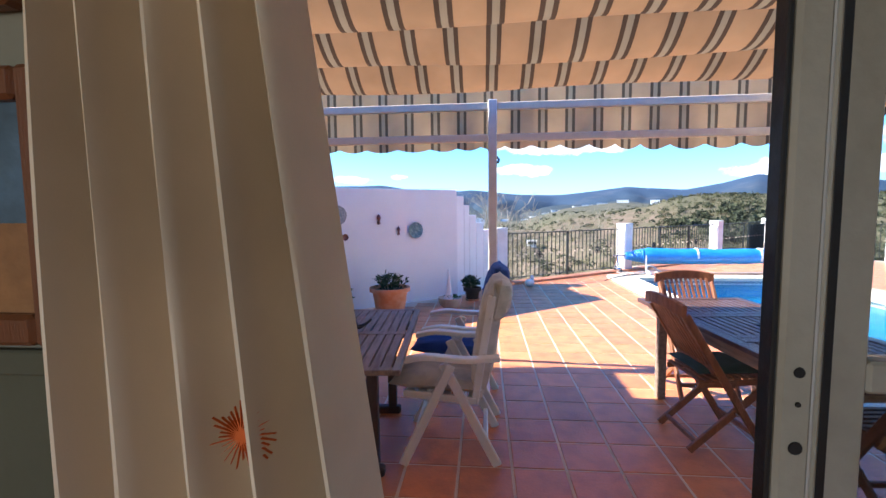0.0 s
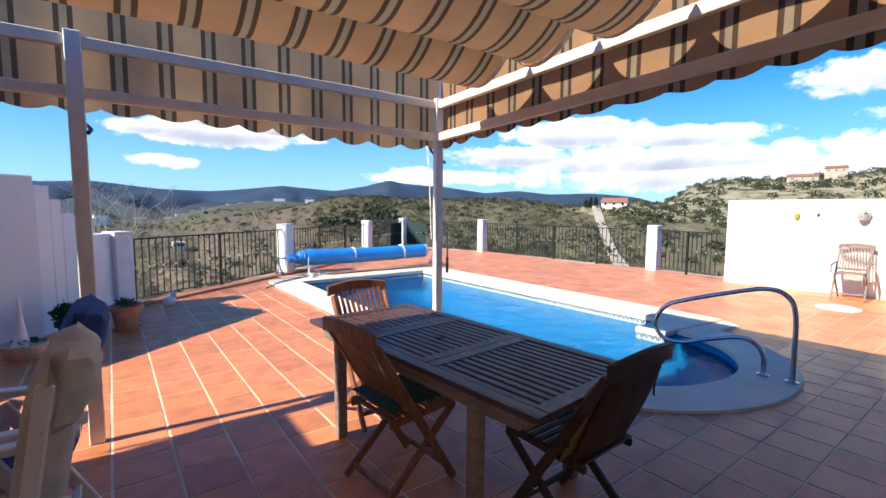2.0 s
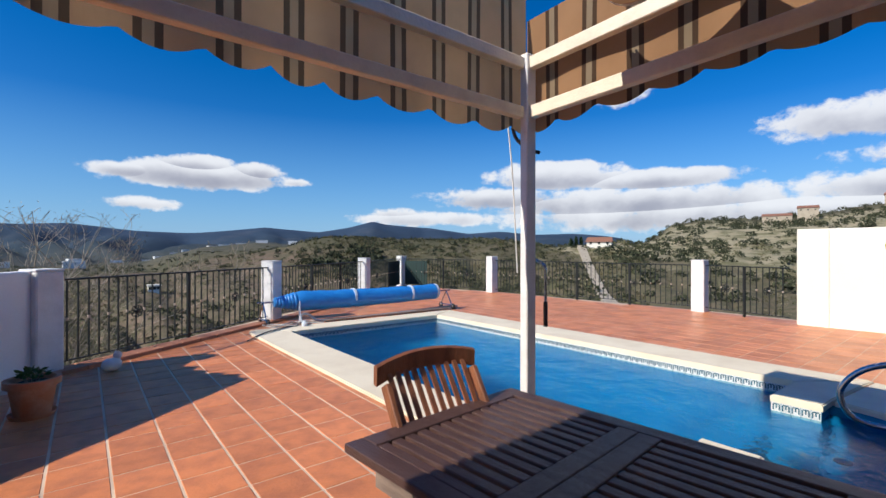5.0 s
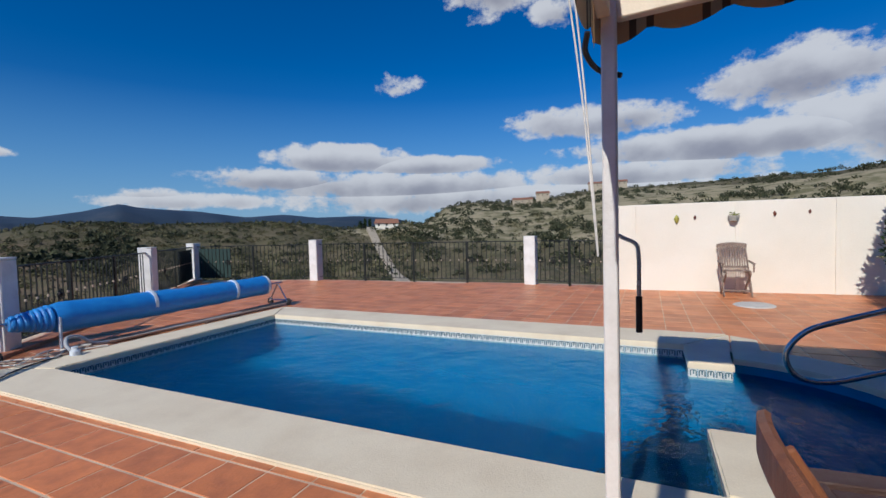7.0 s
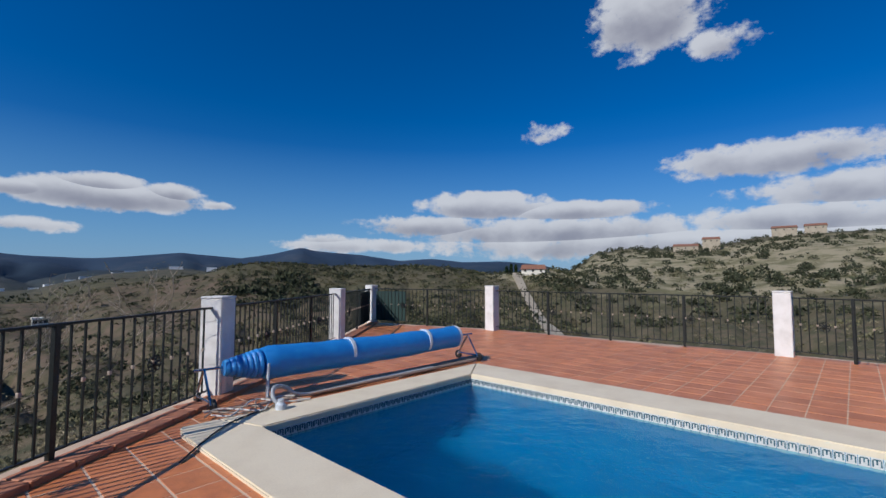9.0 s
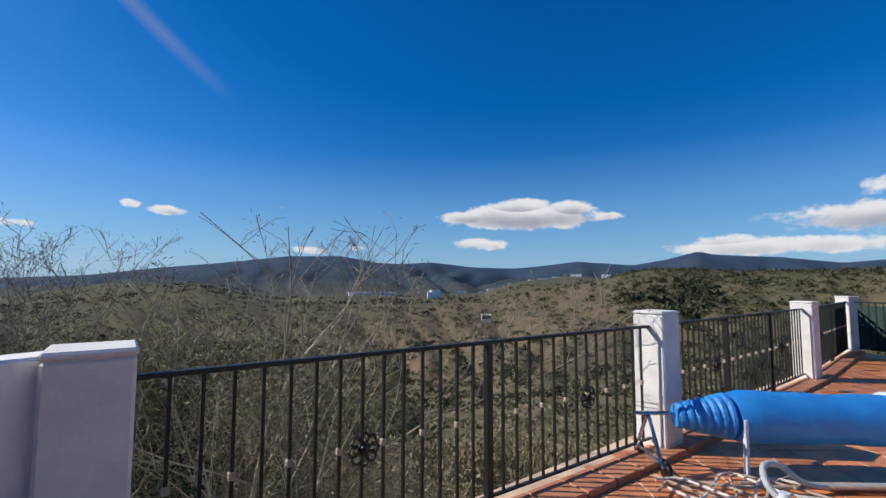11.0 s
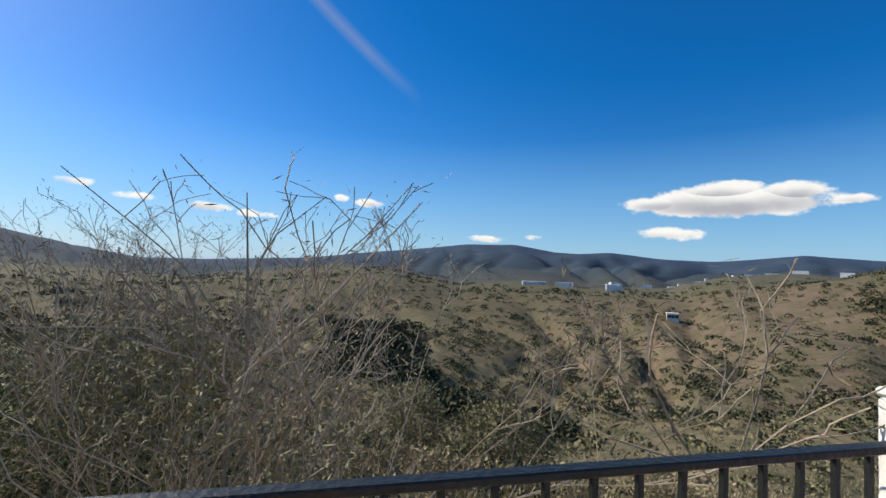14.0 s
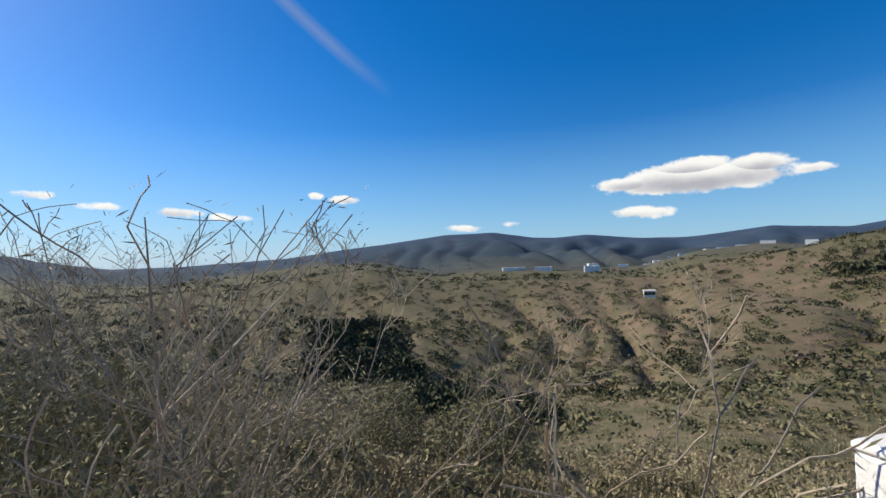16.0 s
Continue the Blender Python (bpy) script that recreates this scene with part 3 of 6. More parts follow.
# skylines as (azimuth, elevation): the far mountains with the near hill on the right, and the crest of the hill across the ravine
FAR_LINE = ((-180, 0), (-90, 3.0), (-75, 3.3), (-71, 3.3), (-66.5, 2.1), (-61.5, .9), (-56, 0), (-50, 0), (-43, .4), (-39, .6), (-32.5, 1.5), (-27, 2.1), (-19, 3.2), (-13, 3.35), (-8, 2.45),
            (-5.3, 2.35), (-1.5, 2.6), (4, 2.0), (9, 1.85), (12, 2.1), (17, 2.65), (23, 2.1), (26.7, 2.7), (29.8, 3.55), (31.5, 3.15), (37, 2.75), (42, 2.0), (46, 2.3), (50, 1.9), (55, 2.0), (60, 1.5),
            (62, 1.3), (64.8, 1.9), (66, 2.9), (69.5, 3.35), (74.7, 3.35), (79, 3.6), (83, 4.2), (86.5, 4.35), (93, 4.25), (100, 4.5), (112, 5), (135, 3), (180, 0))
CREST = ((-180, -1), (-90, -1.5), (-75, -2), (-60, -2.6), (-53, -2.9), (-42, -2.1), (-36, -1.4), (-29, -.95), (-24, -2.1), (-20, -2.75), (-15, -2.6), (0, -2.6), (5, -2.55), (7.2, -1.8), (10, -1.1),
         (14.6, -.5), (19, .4), (21.4, 1.2), (24, 1.6), (27, 1.55), (32.6, 1.3), (42, 1.3), (47, 1.2), (53, .35), (57, .5), (61, .8), (66, -.5), (75, -.8), (90, .2), (110, 1.2), (180, -1))
SLOPE = ((-180, -10, -6, -3, -2), (-90, -12, -9, -6, -3.6), (-64, -11, -9.5, -7.6, -5), (-48, -13, -12.5, -10.5, -6.2), (-36, -15, -15, -13, -7), (-26, -17.5, -17.5, -13.5, -7), (-12, -19, -20, -16, -8.5),
         (-3, -20, -20, -15, -8), (9, -20, -18.5, -13, -6.5), (19, -24, -19, -12.5, -5), (36, -22, -18, -12, -5.2), (50, -20, -16, -11.5, -6), (66, -19, -15, -10.5, -6.5), (86, -17, -13.5, -9, -4.5), (110, -15, -12, -7.5, -2.5), (180, -10, -6, -3, -2))


def ring_elevations(az):
    """Elevation of the ground at each ring's distance, towards the azimuths az."""
    far = np.interp(az, *zip(*FAR_LINE))
    crest = np.interp(az, *zip(*CREST))
    slope = [np.interp(az, [r[0] for r in SLOPE], [r[k] for r in SLOPE]) for k in (1, 2, 3, 4)]
    w = np.clip((az - 59) / 7, 0, 1)
    w = w * w * (3 - 2 * w) * np.clip((150 - az) / 20, 0, 1)
    left = (crest, crest - 1.0, crest - .3, np.minimum(crest + .65, -.9 + .2 * far), np.minimum(crest + .8, -.2 + .3 * far), -.5 + .55 * far, far, far - .8)
    right = (crest, far - 1.3, far, far - .8, far - 1, far - 1, far - 1, far - 1)
    return slope + [a * (1 - w) + b * w for a, b in zip(left, right)]


def ground_height(x, y):
    """Height of the hillside at a place."""
    dx, dy = np.asarray(x, float) - CEN[0], np.asarray(y, float) - CEN[1]
    r = np.hypot(dx, dy)
    az = np.degrees(np.arctan2(dx, dy))
    lr = np.log(np.clip(r, 12, 3200))
    C = np.stack(ring_elevations(az), -1)
    lk = np.log(RINGS)
    i = np.clip(np.searchsorted(lk, lr) - 1, 0, len(RINGS) - 2)
    t = np.clip((lr - lk[i]) / (lk[i + 1] - lk[i]), 0, 1)
    t = t * t * (3 - 2 * t) * .5 + t * .5
    a = np.take_along_axis(C, i[..., None], -1)[..., 0]
    b = np.take_along_axis(C, (i + 1)[..., None], -1)[..., 0]
    e = a + (b - a) * t
    rc = np.maximum(r, 12)
    z = 1.4 + rc * np.tan(np.radians(e))
    z = np.where(r < 12, np.minimum(z, -1.3), z)
    # gullies that run down the far side of the ravine, deepest half way up
    g = np.abs(np.sin(az * .19 + 1.3 * np.sin(az * .13) + 1.1 * np.sin(lr * 4.2 + az * .09)))
    f = np.abs(np.sin(az * .53 + 1.9 * np.sin(az * .17) - 1.4 * np.sin(lr * 6.1)))
    band = np.clip((r - 45) / 30, 0, 1) * np.clip((148 - r) / 50, 0, 1)
    z = z - ((1 - g) ** 1.5 * 3.4 * (.6 + .4 * np.sin(az * .37)) + (1 - f) ** 2 * 1.3) * band
    # spurs and side valleys of the mountains, flattened towards the skyline
    h = np.abs(np.sin(az * .23 + 1.9 * np.sin(az * .16) + 1.1 * np.sin(lr * 7 + az * .2)))
    k = np.abs(np.sin(az * .71 + 1.2 * np.sin(az * .31) - .9 * np.sin(lr * 11)))
    band = np.clip((r - 1000) / 500, 0, 1) * np.clip((2480 - r) / 700, 0, 1)
    z = z - ((1 - h) ** 1.3 * 40 + (1 - k) ** 1.5 * 16) * band
    return z, r


def build_ground():
    na, radii = 620, [0.0]
    r = 4.0
    while r < 3400:
        radii.append(r)
        r *= 1.033
    verts, faces = [], []
    for r in radii:
        for j in range(na):
            a = 2 * math.pi * j / na
            verts.append((CEN[0] + r * math.sin(a), CEN[1] + r * math.cos(a)))
    V = np.array(verts)
    Z, R = ground_height(V[:, 0], V[:, 1])
    out = []
    for (x, y), z, r in zip(V, Z, R):
        k = min(r, 2500)
        az_, lr_ = math.atan2(x - CEN[0], y - CEN[1]), math.log(max(r, 12))
        n = noise.fractal(Vector((math.cos(az_) * 3.2, math.sin(az_) * 3.2, lr_ * 3.0)), .9, 2.1, 5)
        n2 = noise.fractal(Vector((x, y, 3)) * .25, .9, 2.1, 3)
        amp = (.007 if r < 170 else .012) * k * min(1, max(0, (r - 9) / 25)) * (1 - .65 * math.exp(-((r - 150) / 45) ** 2))
        if r > 2300:
            amp *= .22
        out.append((x, y, z + n * amp + n2 * .15 * min(1, max(0, (r - 9) / 6))))
    for i in range(len(radii) - 1):
        for j in range(na):
            a, b = i * na + j, i * na + (j + 1) % na
            faces.append((a, b, b + na, a + na))
    me = bpy.data.meshes.new("ground")
    me.from_pydata(out, [], faces[na:] + [tuple(range(na, 2 * na))])
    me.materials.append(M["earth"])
    for p in me.polygons:
        p.use_smooth = True
    structure(new("ground", me))


build_ground()

# ---- terrace plan ----
WALL_END, PA, PB, PC, PD, PE = (-2.98, -.76), (.17, 1.48), (3.62, 4.15), (6.6, 6.75), (7.6, 3.0), (8.05, -3.05)
CORNER = (-3.74, -2.05)
WR0, WR1 = (7.62, -4.9), (7.85, -9.6)
HOUSE_Y = -8.95
POOL_X, POOL_END = 3.02, -5.92
STUB_END, STUB_NEAR, STUB_FAR = -6.277, .80, 2.34
ROUND_C, ROUND_R, ROUND_OUT = (1.4, -6.15), 1.22, 1.70
CE = .52    # coping's width at the near side


def inside(x, y, poly):
    c = False
    for (x0, y0), (x1, y1) in zip(poly, poly[1:] + poly[:1]):
        if (y0 > y) != (y1 > y) and x < (x1 - x0) * (y - y0) / (y1 - y0) + x0:
            c = not c
    return c


def arc(c, r, a0, a1, n=24):
    return [(c[0] + r * math.cos(radians(a0 + (a1 - a0) * i / n)), c[1] + r * math.sin(radians(a0 + (a1 - a0) * i / n))) for i in range(n + 1)]


TERRACE = [(-6.9, -9.3), (-6.9, -4.45), (-3.85, -2.0), (-3.15, -.72), (-.05, 1.68), (3.5, 4.35), (6.65, 7.0), (7.8, 3.1), (8.25, -3.2), (8.25, -9.8), (1.2, -9.8), (1.2, -9.3)]
COPING_OUT = [(-.58, -6.15), (-.58, .55), (3.7, .48), (3.72, -6.5), (3.05, -6.6)] + arc(ROUND_C, ROUND_OUT, -12, -180, 22)


def build_terrace_slab():
    """The concrete bed with the pool's hole cut out, built from strips round the pool."""
    bm = bmesh.new()
    hole = [(-.3, .25), (3.3, .25), (3.3, -6.3)] + arc(ROUND_C, 1.5, -8, -172, 20) + [(-.3, -6.3)]
    outer = [bm.verts.new((x, y, -.0035)) for x, y in TERRACE]
    inner = [bm.verts.new((x, y, -.0035)) for x, y in hole]
    ed = [bm.edges.new((a, b)) for a, b in zip(outer, outer[1:] + outer[:1])]
    ed += [bm.edges.new((a, b)) for a, b in zip(inner, inner[1:] + inner[:1])]
    bmesh.ops.triangle_fill(bm, edges=ed, use_beauty=True)
    res = bmesh.ops.extrude_face_region(bm, geom=bm.faces[:])
    bmesh.ops.translate(bm, verts=[v for v in res["geom"] if isinstance(v, bmesh.types.BMVert)], vec=(0, 0, -.16))
    return structure(part("floor", bm, "grout"))


floor = build_terrace_slab()
# retaining wall below the terrace's edge
bm = bmesh.new()
for a, b in zip(TERRACE[1:9], TERRACE[2:10]):
    bar(bm, (*a, -2.2), (*b, -2.2), .22, 4.0)
structure(part("retaining_wall", bm, "wainscot"))


def build_pool():
    zw = -.115
    bm = bmesh.new()
    # basin: side walls and bottom
    rim = [(0, 0), (POOL_X, 0), (POOL_X, POOL_END), (STUB_FAR, POOL_END), (STUB_FAR, STUB_END)] + arc(ROUND_C, ROUND_R, -6, -174, 28) + [(STUB_NEAR, STUB_END), (STUB_NEAR, POOL_END), (0, POOL_END)]
    top = [bm.verts.new((x, y, -.03)) for x, y in rim]
    low = [bm.verts.new((x, y, -1.55)) for x, y in rim]
    n = len(rim)
    for i in range(n):
        bm.faces.new((top[i], top[(i + 1) % n], low[(i + 1) % n], low[i]))
    fill = bmesh.ops.triangle_fill(bm, edges=[bm.edges.get((low[i], low[(i + 1) % n])) for i in range(n)])
    structure(part("pool_basin", bm, "pool_tile"))
    # steps in the round end
    for k, (r0, zt) in enumerate(((1.22, -.38), (.92, -.66), (.62, -.94))):
        pts = arc(ROUND_C, 1.21, 0, -180, 24)
        cut = ROUND_C[1] - .02 - .34 * (2 - k)
        pts = [p for p in pts if p[1] < cut + .01]
        if len(pts) > 2:
            structure(part("pool_step", prism(pts, -1.5, zt), "pool_tile"))
    # water
    bm = bmesh.new()
    vs = [bm.verts.new((x, y, zw)) for x, y in rim]
    es = [bm.edges.new((vs[i], vs[(i + 1) % n])) for i in range(n)]
    bmesh.ops.triangle_fill(bm, edges=es)
    w = structure(part("water", bm, "water"))
    if w.data.polygons[0].normal.z < 0:
        w.data.flip_normals()
    w.visible_shadow = False
    # patterned white and blue tile border at the waterline
    mw, mb = "tile_white", "ceramic_blue"
    for (p, q, nx, ny) in (((0, 0), (POOL_X, 0), 0, -1), ((POOL_X, 0), (POOL_X, POOL_END), -1, 0), ((POOL_X, POOL_END), (STUB_FAR, POOL_END), 0, 1), ((STUB_NEAR, POOL_END), (0, POOL_END), 0, 1), ((STUB_FAR, POOL_END), (STUB_FAR, STUB_END), -1, 0), ((STUB_NEAR, STUB_END), (STUB_NEAR, POOL_END), 1, 0), ((0, POOL_END), (0, 0), 1, 0)):
        length = math.dist(p, q)
        k = max(1, round(length / .075))
        bw, bb = bmesh.new(), bmesh.new()
        for i in range(k):
            a, b = (i + .03) / k, (i + .97) / k
            A = Vector((p[0] + (q[0] - p[0]) * a + nx * .004, p[1] + (q[1] - p[1]) * a + ny * .004, -.108))
            B = Vector((p[0] + (q[0] - p[0]) * b + nx * .004, p[1] + (q[1] - p[1]) * b + ny * .004, -.108))
            bar(bw, A, B, .008, .15)
            off = Vector((nx, ny, 0)) * .006
            for s, h0, h1 in ((.15, -.10, -.05), (.5, -.082, -.05), (.85, -.10, -.05)):
                C = A.lerp(B, s) + off
                bar(bb, (C.x, C.y, h0), (C.x, C.y, h1), .012, .010)
            C, D = A.lerp(B, .18) + off, A.lerp(B, .82) + off
            bar(bb, (C.x, C.y, -.047), (D.x, D.y, -.047), .006, .009)
        structure(part("waterline_tiles", bw, mw))
        structure(part("waterline_pattern", bb, mb))


build_pool()


def coping_strip(outline):
    return prism(outline, -.032, .028, .012)


def build_coping():
    e = .012
    far, e2 = STUB_FAR - e, .001
    W = [[(-.56, -6.29), (e, -6.29), (e, -e), (-.19, .5), (-.5, .5), (-.56, .3)],
         [(e + e2, -e), (3.02 - e, -e), (3.68, .42), (-.185, .5)],
         [(3.023 - e, -e - e2), (3.023 - e, POOL_END), (3.68, -6.42), (3.68, .415)],
         [(3.02 - e, POOL_END - e2), (3.67, -6.43), (2.62, -6.30), (far, STUB_END - e), (far, POOL_END + e)],
         [(e + e2, -6.29), (e + e2, POOL_END + e), (STUB_NEAR + e, POOL_END + e), (STUB_NEAR + e, STUB_END - e), (.2, -6.29)]]
    for o in W:
        structure(part("coping", coping_strip(o), "coping"))
    o = arc(ROUND_C, ROUND_R - e, -8, -172, 28) + [(-.56, -6.295), (-.50, -6.6)] + arc(ROUND_C, ROUND_OUT, -160, -16, 26) + [(3.5, -6.68), (3.66, -6.44)]
    structure(part("coping_round", prism(o, -.032, .02, .01), "coping"))


build_coping()


# ---- boundary walls and fence pillars ----
def wall_run(name, p, q, z0, z1, th, material, bevel=.012):
    bm = bmesh.new()
    bar(bm, (*p, (z0 + z1) / 2), (*q, (z0 + z1) / 2), th, z1 - z0, bevel=bevel)
    return structure(part(name, bm, material))


FARL = (-6.9, -4.5)
o_ = Vector((-(CORNER[1] - FARL[1]), CORNER[0] - FARL[0])).normalized() * .09
wall_run("wall_left", (FARL[0] + o_.x, FARL[1] + o_.y), (CORNER[0] + o_.x, CORNER[1] + o_.y), -.5, 1.86, .18, "white_wall")
wall_run("wall_left_side", (-6.92, -4.4), (-6.92, -9.3), -.5, 1.86, .18, "white_wall")
st = Vector(CORNER)
en = Vector(WALL_END)
for i, (a, b, h) in enumerate(((0, .16, 1.76), (.16, .28, 1.6), (.28, .44, 1.42), (.44, .62, 1.28), (.62, .97, 1.13))):
    A, B = st.lerp(en, a), st.lerp(en, b)
    wall_run("wall_step", (A.x - .08, A.y + .05), (B.x - .08, B.y + .05), -.5, h, .17, "white_wall")


def pillar(p, rz, h=1.12, w=.27, wd=.27):
    t = thing("fence_pillar", "white rendered square fence pillar with a flat cap", "pillar", (*p, 0), rz, "fence pillars round the terrace")
    part("shaft", box(-w / 2, -wd / 2, -.4, w / 2, wd / 2, h, .012), "pillar", t)
    part("cap", box(-w / 2 - .004, -wd / 2 - .004, h, w / 2 + .004, wd / 2 + .004, h + .03, .01), "pillar", t)


A_ANG = math.degrees(math.atan2(PA[1] - WALL_END[1], PA[0] - WALL_END[0]))
for p, rz, h in ((WALL_END, A_ANG, 1.12), (PA, A_ANG, 1.12), (PB, A_ANG, 1.1), (PC, 10, 1.1), (PD, 0, 1.12), (PE, 0, 1.11)):
    pillar(p, rz, h)


def fence_run(p, q, n_post=1, name_extra="", ornament=True, gap=.117):
    """Wrought-iron railing: top and bottom rail, round bars, a middle post, collars and rosettes."""
    p, q = Vector(p), Vector(q)
    L_ = (q - p).length
    ang = math.degrees(math.atan2(q.y - p.y, q.x - p.x))
    t = thing("iron_fence", "black wrought-iron railing with plain balusters between white pillars", "fence", (p.x, p.y, 0), ang, "iron railings round the terrace")
    a, b = .13, L_ - .13
    part("top_rail", bar(bmesh.new(), (a, 0, 1.02), (b, 0, 1.02), .042, .022, bevel=.004), "iron", t)
    part("bottom_rail", bar(bmesh.new(), (a, 0, .10), (b, 0, .10), .03, .014, bevel=.002), "iron", t)
    n = int((b - a) / gap)
    me = None
    for i in range(1, n):
        x = a + (b - a) * i / n
        if me is None:
            bm = bmesh.new()
            bar(bm, (0, 0, .10), (0, 0, 1.01), .015, .015)
            o = part("baluster", bm, "iron", t)
            me = o.data
        else:
            o = new("baluster", me)
            o.parent = t
        o.location = (x, 0, 0)
    for k in range(n_post):
        x = a + (b - a) * (k + 1) / (n_post + 1)
        part("post", bar(bmesh.new(), (x, 0, -.02), (x, 0, 1.03), .045, .045, bevel=.004), "iron", t)
    if ornament:
        mc = None
        for i in range(1, n, 2):
            x = a + (b - a) * i / n
            if mc is None:
                o = part("collar", bar(bmesh.new(), (0, 0, .55), (0, 0, .585), .028, .028, bevel=.005), "rope", t)
                mc = o.data
            else:
                o = new("collar", mc)
                o.parent = t
            o.location = (x, 0, 0)
        for xx in (.27, .77):
            bm = bmesh.new()
            c = Vector((a + (b - a) * xx, 0, .55))
            for s in range(8):
                an = s * math.pi / 4
                c2 = c + Vector((math.cos(an), 0, math.sin(an))) * .055
                tube(bm, [c2 + Vector((math.cos(u), 0, math.sin(u))) * .028 for u in (0, 1.05, 2.1, 3.14, 4.19, 5.24)], .008, 5, closed=True)
            bmesh.ops.create_uvsphere(bm, u_segments=8, v_segments=6, radius=.03, matrix=Matrix.Translation(c))
            part("rosette", bm, "iron", t, "black cast flower rosette")
    return t


fence_run(WALL_END, PA, 1)
fence_run(PA, PB, 2)
fence_run(PB, PC, 1)
fence_run(PC, PD, 1)
fence_run(PD, PE, 3)
fence_run(PE, WR0, 1)

# curb strip of narrow terracotta pieces under the fence
def curb_run(p, q):
    p, q = Vector(p), Vector(q)
    d = (q - p).normalized()
    nrm = Vector((d.y, -d.x))
    L_ = (q - p).length
    n = round(L_ / .31)
    me = None
    for i in range(n):
        c = p.lerp(q, (i + .5) / n) + nrm * .11
        if me is None:
            o = part("curb_tile", box(-L_ / n / 2 + .006, -.12, -.02, L_ / n / 2 - .006, .12, .045, .006), "curb", floor)
            me = o.data
        else:
            o = new("curb_tile", me)
            o.parent = floor
        o.matrix_basis = pose(c.x, c.y, 0, 0, 0, math.degrees(math.atan2(d.y, d.x)))


wall_run("wall_right", WR0, WR1, -.5, 1.74, .18, "cream_wall")
for f in (.09, .475, .80):
    c = Vector(WR0).lerp(Vector(WR1), f)
    part_ = structure(part("wall_rib", box(c.x - .115, c.y - .035, -.02, c.x - .088, c.y + .035, 1.73, .004), "cream_wall"))


# ---- house ----
DX0, DX1 = -3.72, -2.84
def build_house():
    bm = bmesh.new()
    add_box(bm, -7, -9.3, -.1, DX0, HOUSE_Y, 3.1)
    structure(part("wall_house_left", bm, "white_wall"))
    structure(part("wall_house_lintel", box(DX0, -9.3, 2.25, -2.0, HOUSE_Y, 3.1, 0), "white_wall"))
    structure(part("wall_house_right", box(-2.0, -9.3, -.1, 3.0, HOUSE_Y, 3.1, 0), "white_wall"))
    structure(part("wall_house_return", box(2.78, -12.6, -.1, 3.0, -9.302, 3.1, 0), "white_wall"))
    structure(part("baseboard_wainscot", box(-1.95, HOUSE_Y, 0, 3.0, HOUSE_Y + .03, .95, .008), "wainscot"))
    structure(part("floor_indoor", box(-7, -12.6, -.12, 3.0, -9.3, 0, 0), "tile_far"))
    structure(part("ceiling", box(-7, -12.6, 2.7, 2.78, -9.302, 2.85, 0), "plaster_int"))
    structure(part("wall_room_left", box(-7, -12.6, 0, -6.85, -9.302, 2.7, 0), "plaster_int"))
    # unseen back wall; its opening is made up to hold the added lamp
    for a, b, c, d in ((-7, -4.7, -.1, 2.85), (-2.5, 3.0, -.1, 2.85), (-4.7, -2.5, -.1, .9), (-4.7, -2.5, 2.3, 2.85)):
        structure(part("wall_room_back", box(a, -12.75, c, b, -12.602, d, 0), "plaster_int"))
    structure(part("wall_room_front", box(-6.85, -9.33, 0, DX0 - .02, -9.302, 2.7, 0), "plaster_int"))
    structure(part("wall_room_dado", box(-6.85, -9.336, 0, DX0 - .02, -9.3305, 1.29, 0), "wall_olive"))
    structure(part("trim", box(-6.85, -9.345, 1.291, DX0 - .02, -9.3305, 1.325, .003), "wall_olive"))
    structure(part("roof", box(-7.2, -12.9, 3.1, 3.3, HOUSE_Y + .35, 3.25, .02), "roof"))


build_house()


# ---- awning ----
AY, PX = -5.41, (-5.98, -3.19, -.49)


def scallop_sheet(p, q, z_top, z_bot, step=.27, nrm=(0, 1), wave=.012):
    """A hanging striped valance from p to q with a scalloped lower hem."""
    p, q = Vector(p), Vector(q)
    L_ = (q - p).length
    n = int(L_ / .03)
    bm = bmesh.new()
    uvl = bm.loops.layers.uv.new("UVMap")
    rows = []
    nv = Vector((*nrm, 0))
    for i in range(n + 1):
        s = i / n
        d = s * L_
        wander = d + .05 * math.sin(d * 1.9) + .03 * math.sin(d * 4.3 + 1)
        hem = (.042 + .012 * math.sin(d * 1.3 + 2)) * abs(math.sin(math.pi * wander / step)) ** .8
        zb = z_bot + .05 - hem + .012 * math.sin(d * 2.3)
        w = wave * math.sin(d * 9 + math.sin(d * 2))
        col = []
        zt = z_top(s) if callable(z_top) else z_top
        zbb = zb + (zt - (z_top(0) if callable(z_top) else z_top))
        for k in range(5):
            z = zt + (zbb - zt) * k / 4
            c = p.lerp(q, s)
            v = bm.verts.new(Vector((c.x, c.y, z)) + nv * w * (k / 4))
            col.append((v, d / .262, z))
        rows.append(col)
    for A, B in zip(rows, rows[1:]):
        for k in range(4):
            vs = (A[k], A[k + 1], B[k + 1], B[k])
            f = bm.faces.new([v[0] for v in vs])
            for l, v in zip(f.loops, vs):
                l[uvl].uv = (v[1], v[2])
    return bm


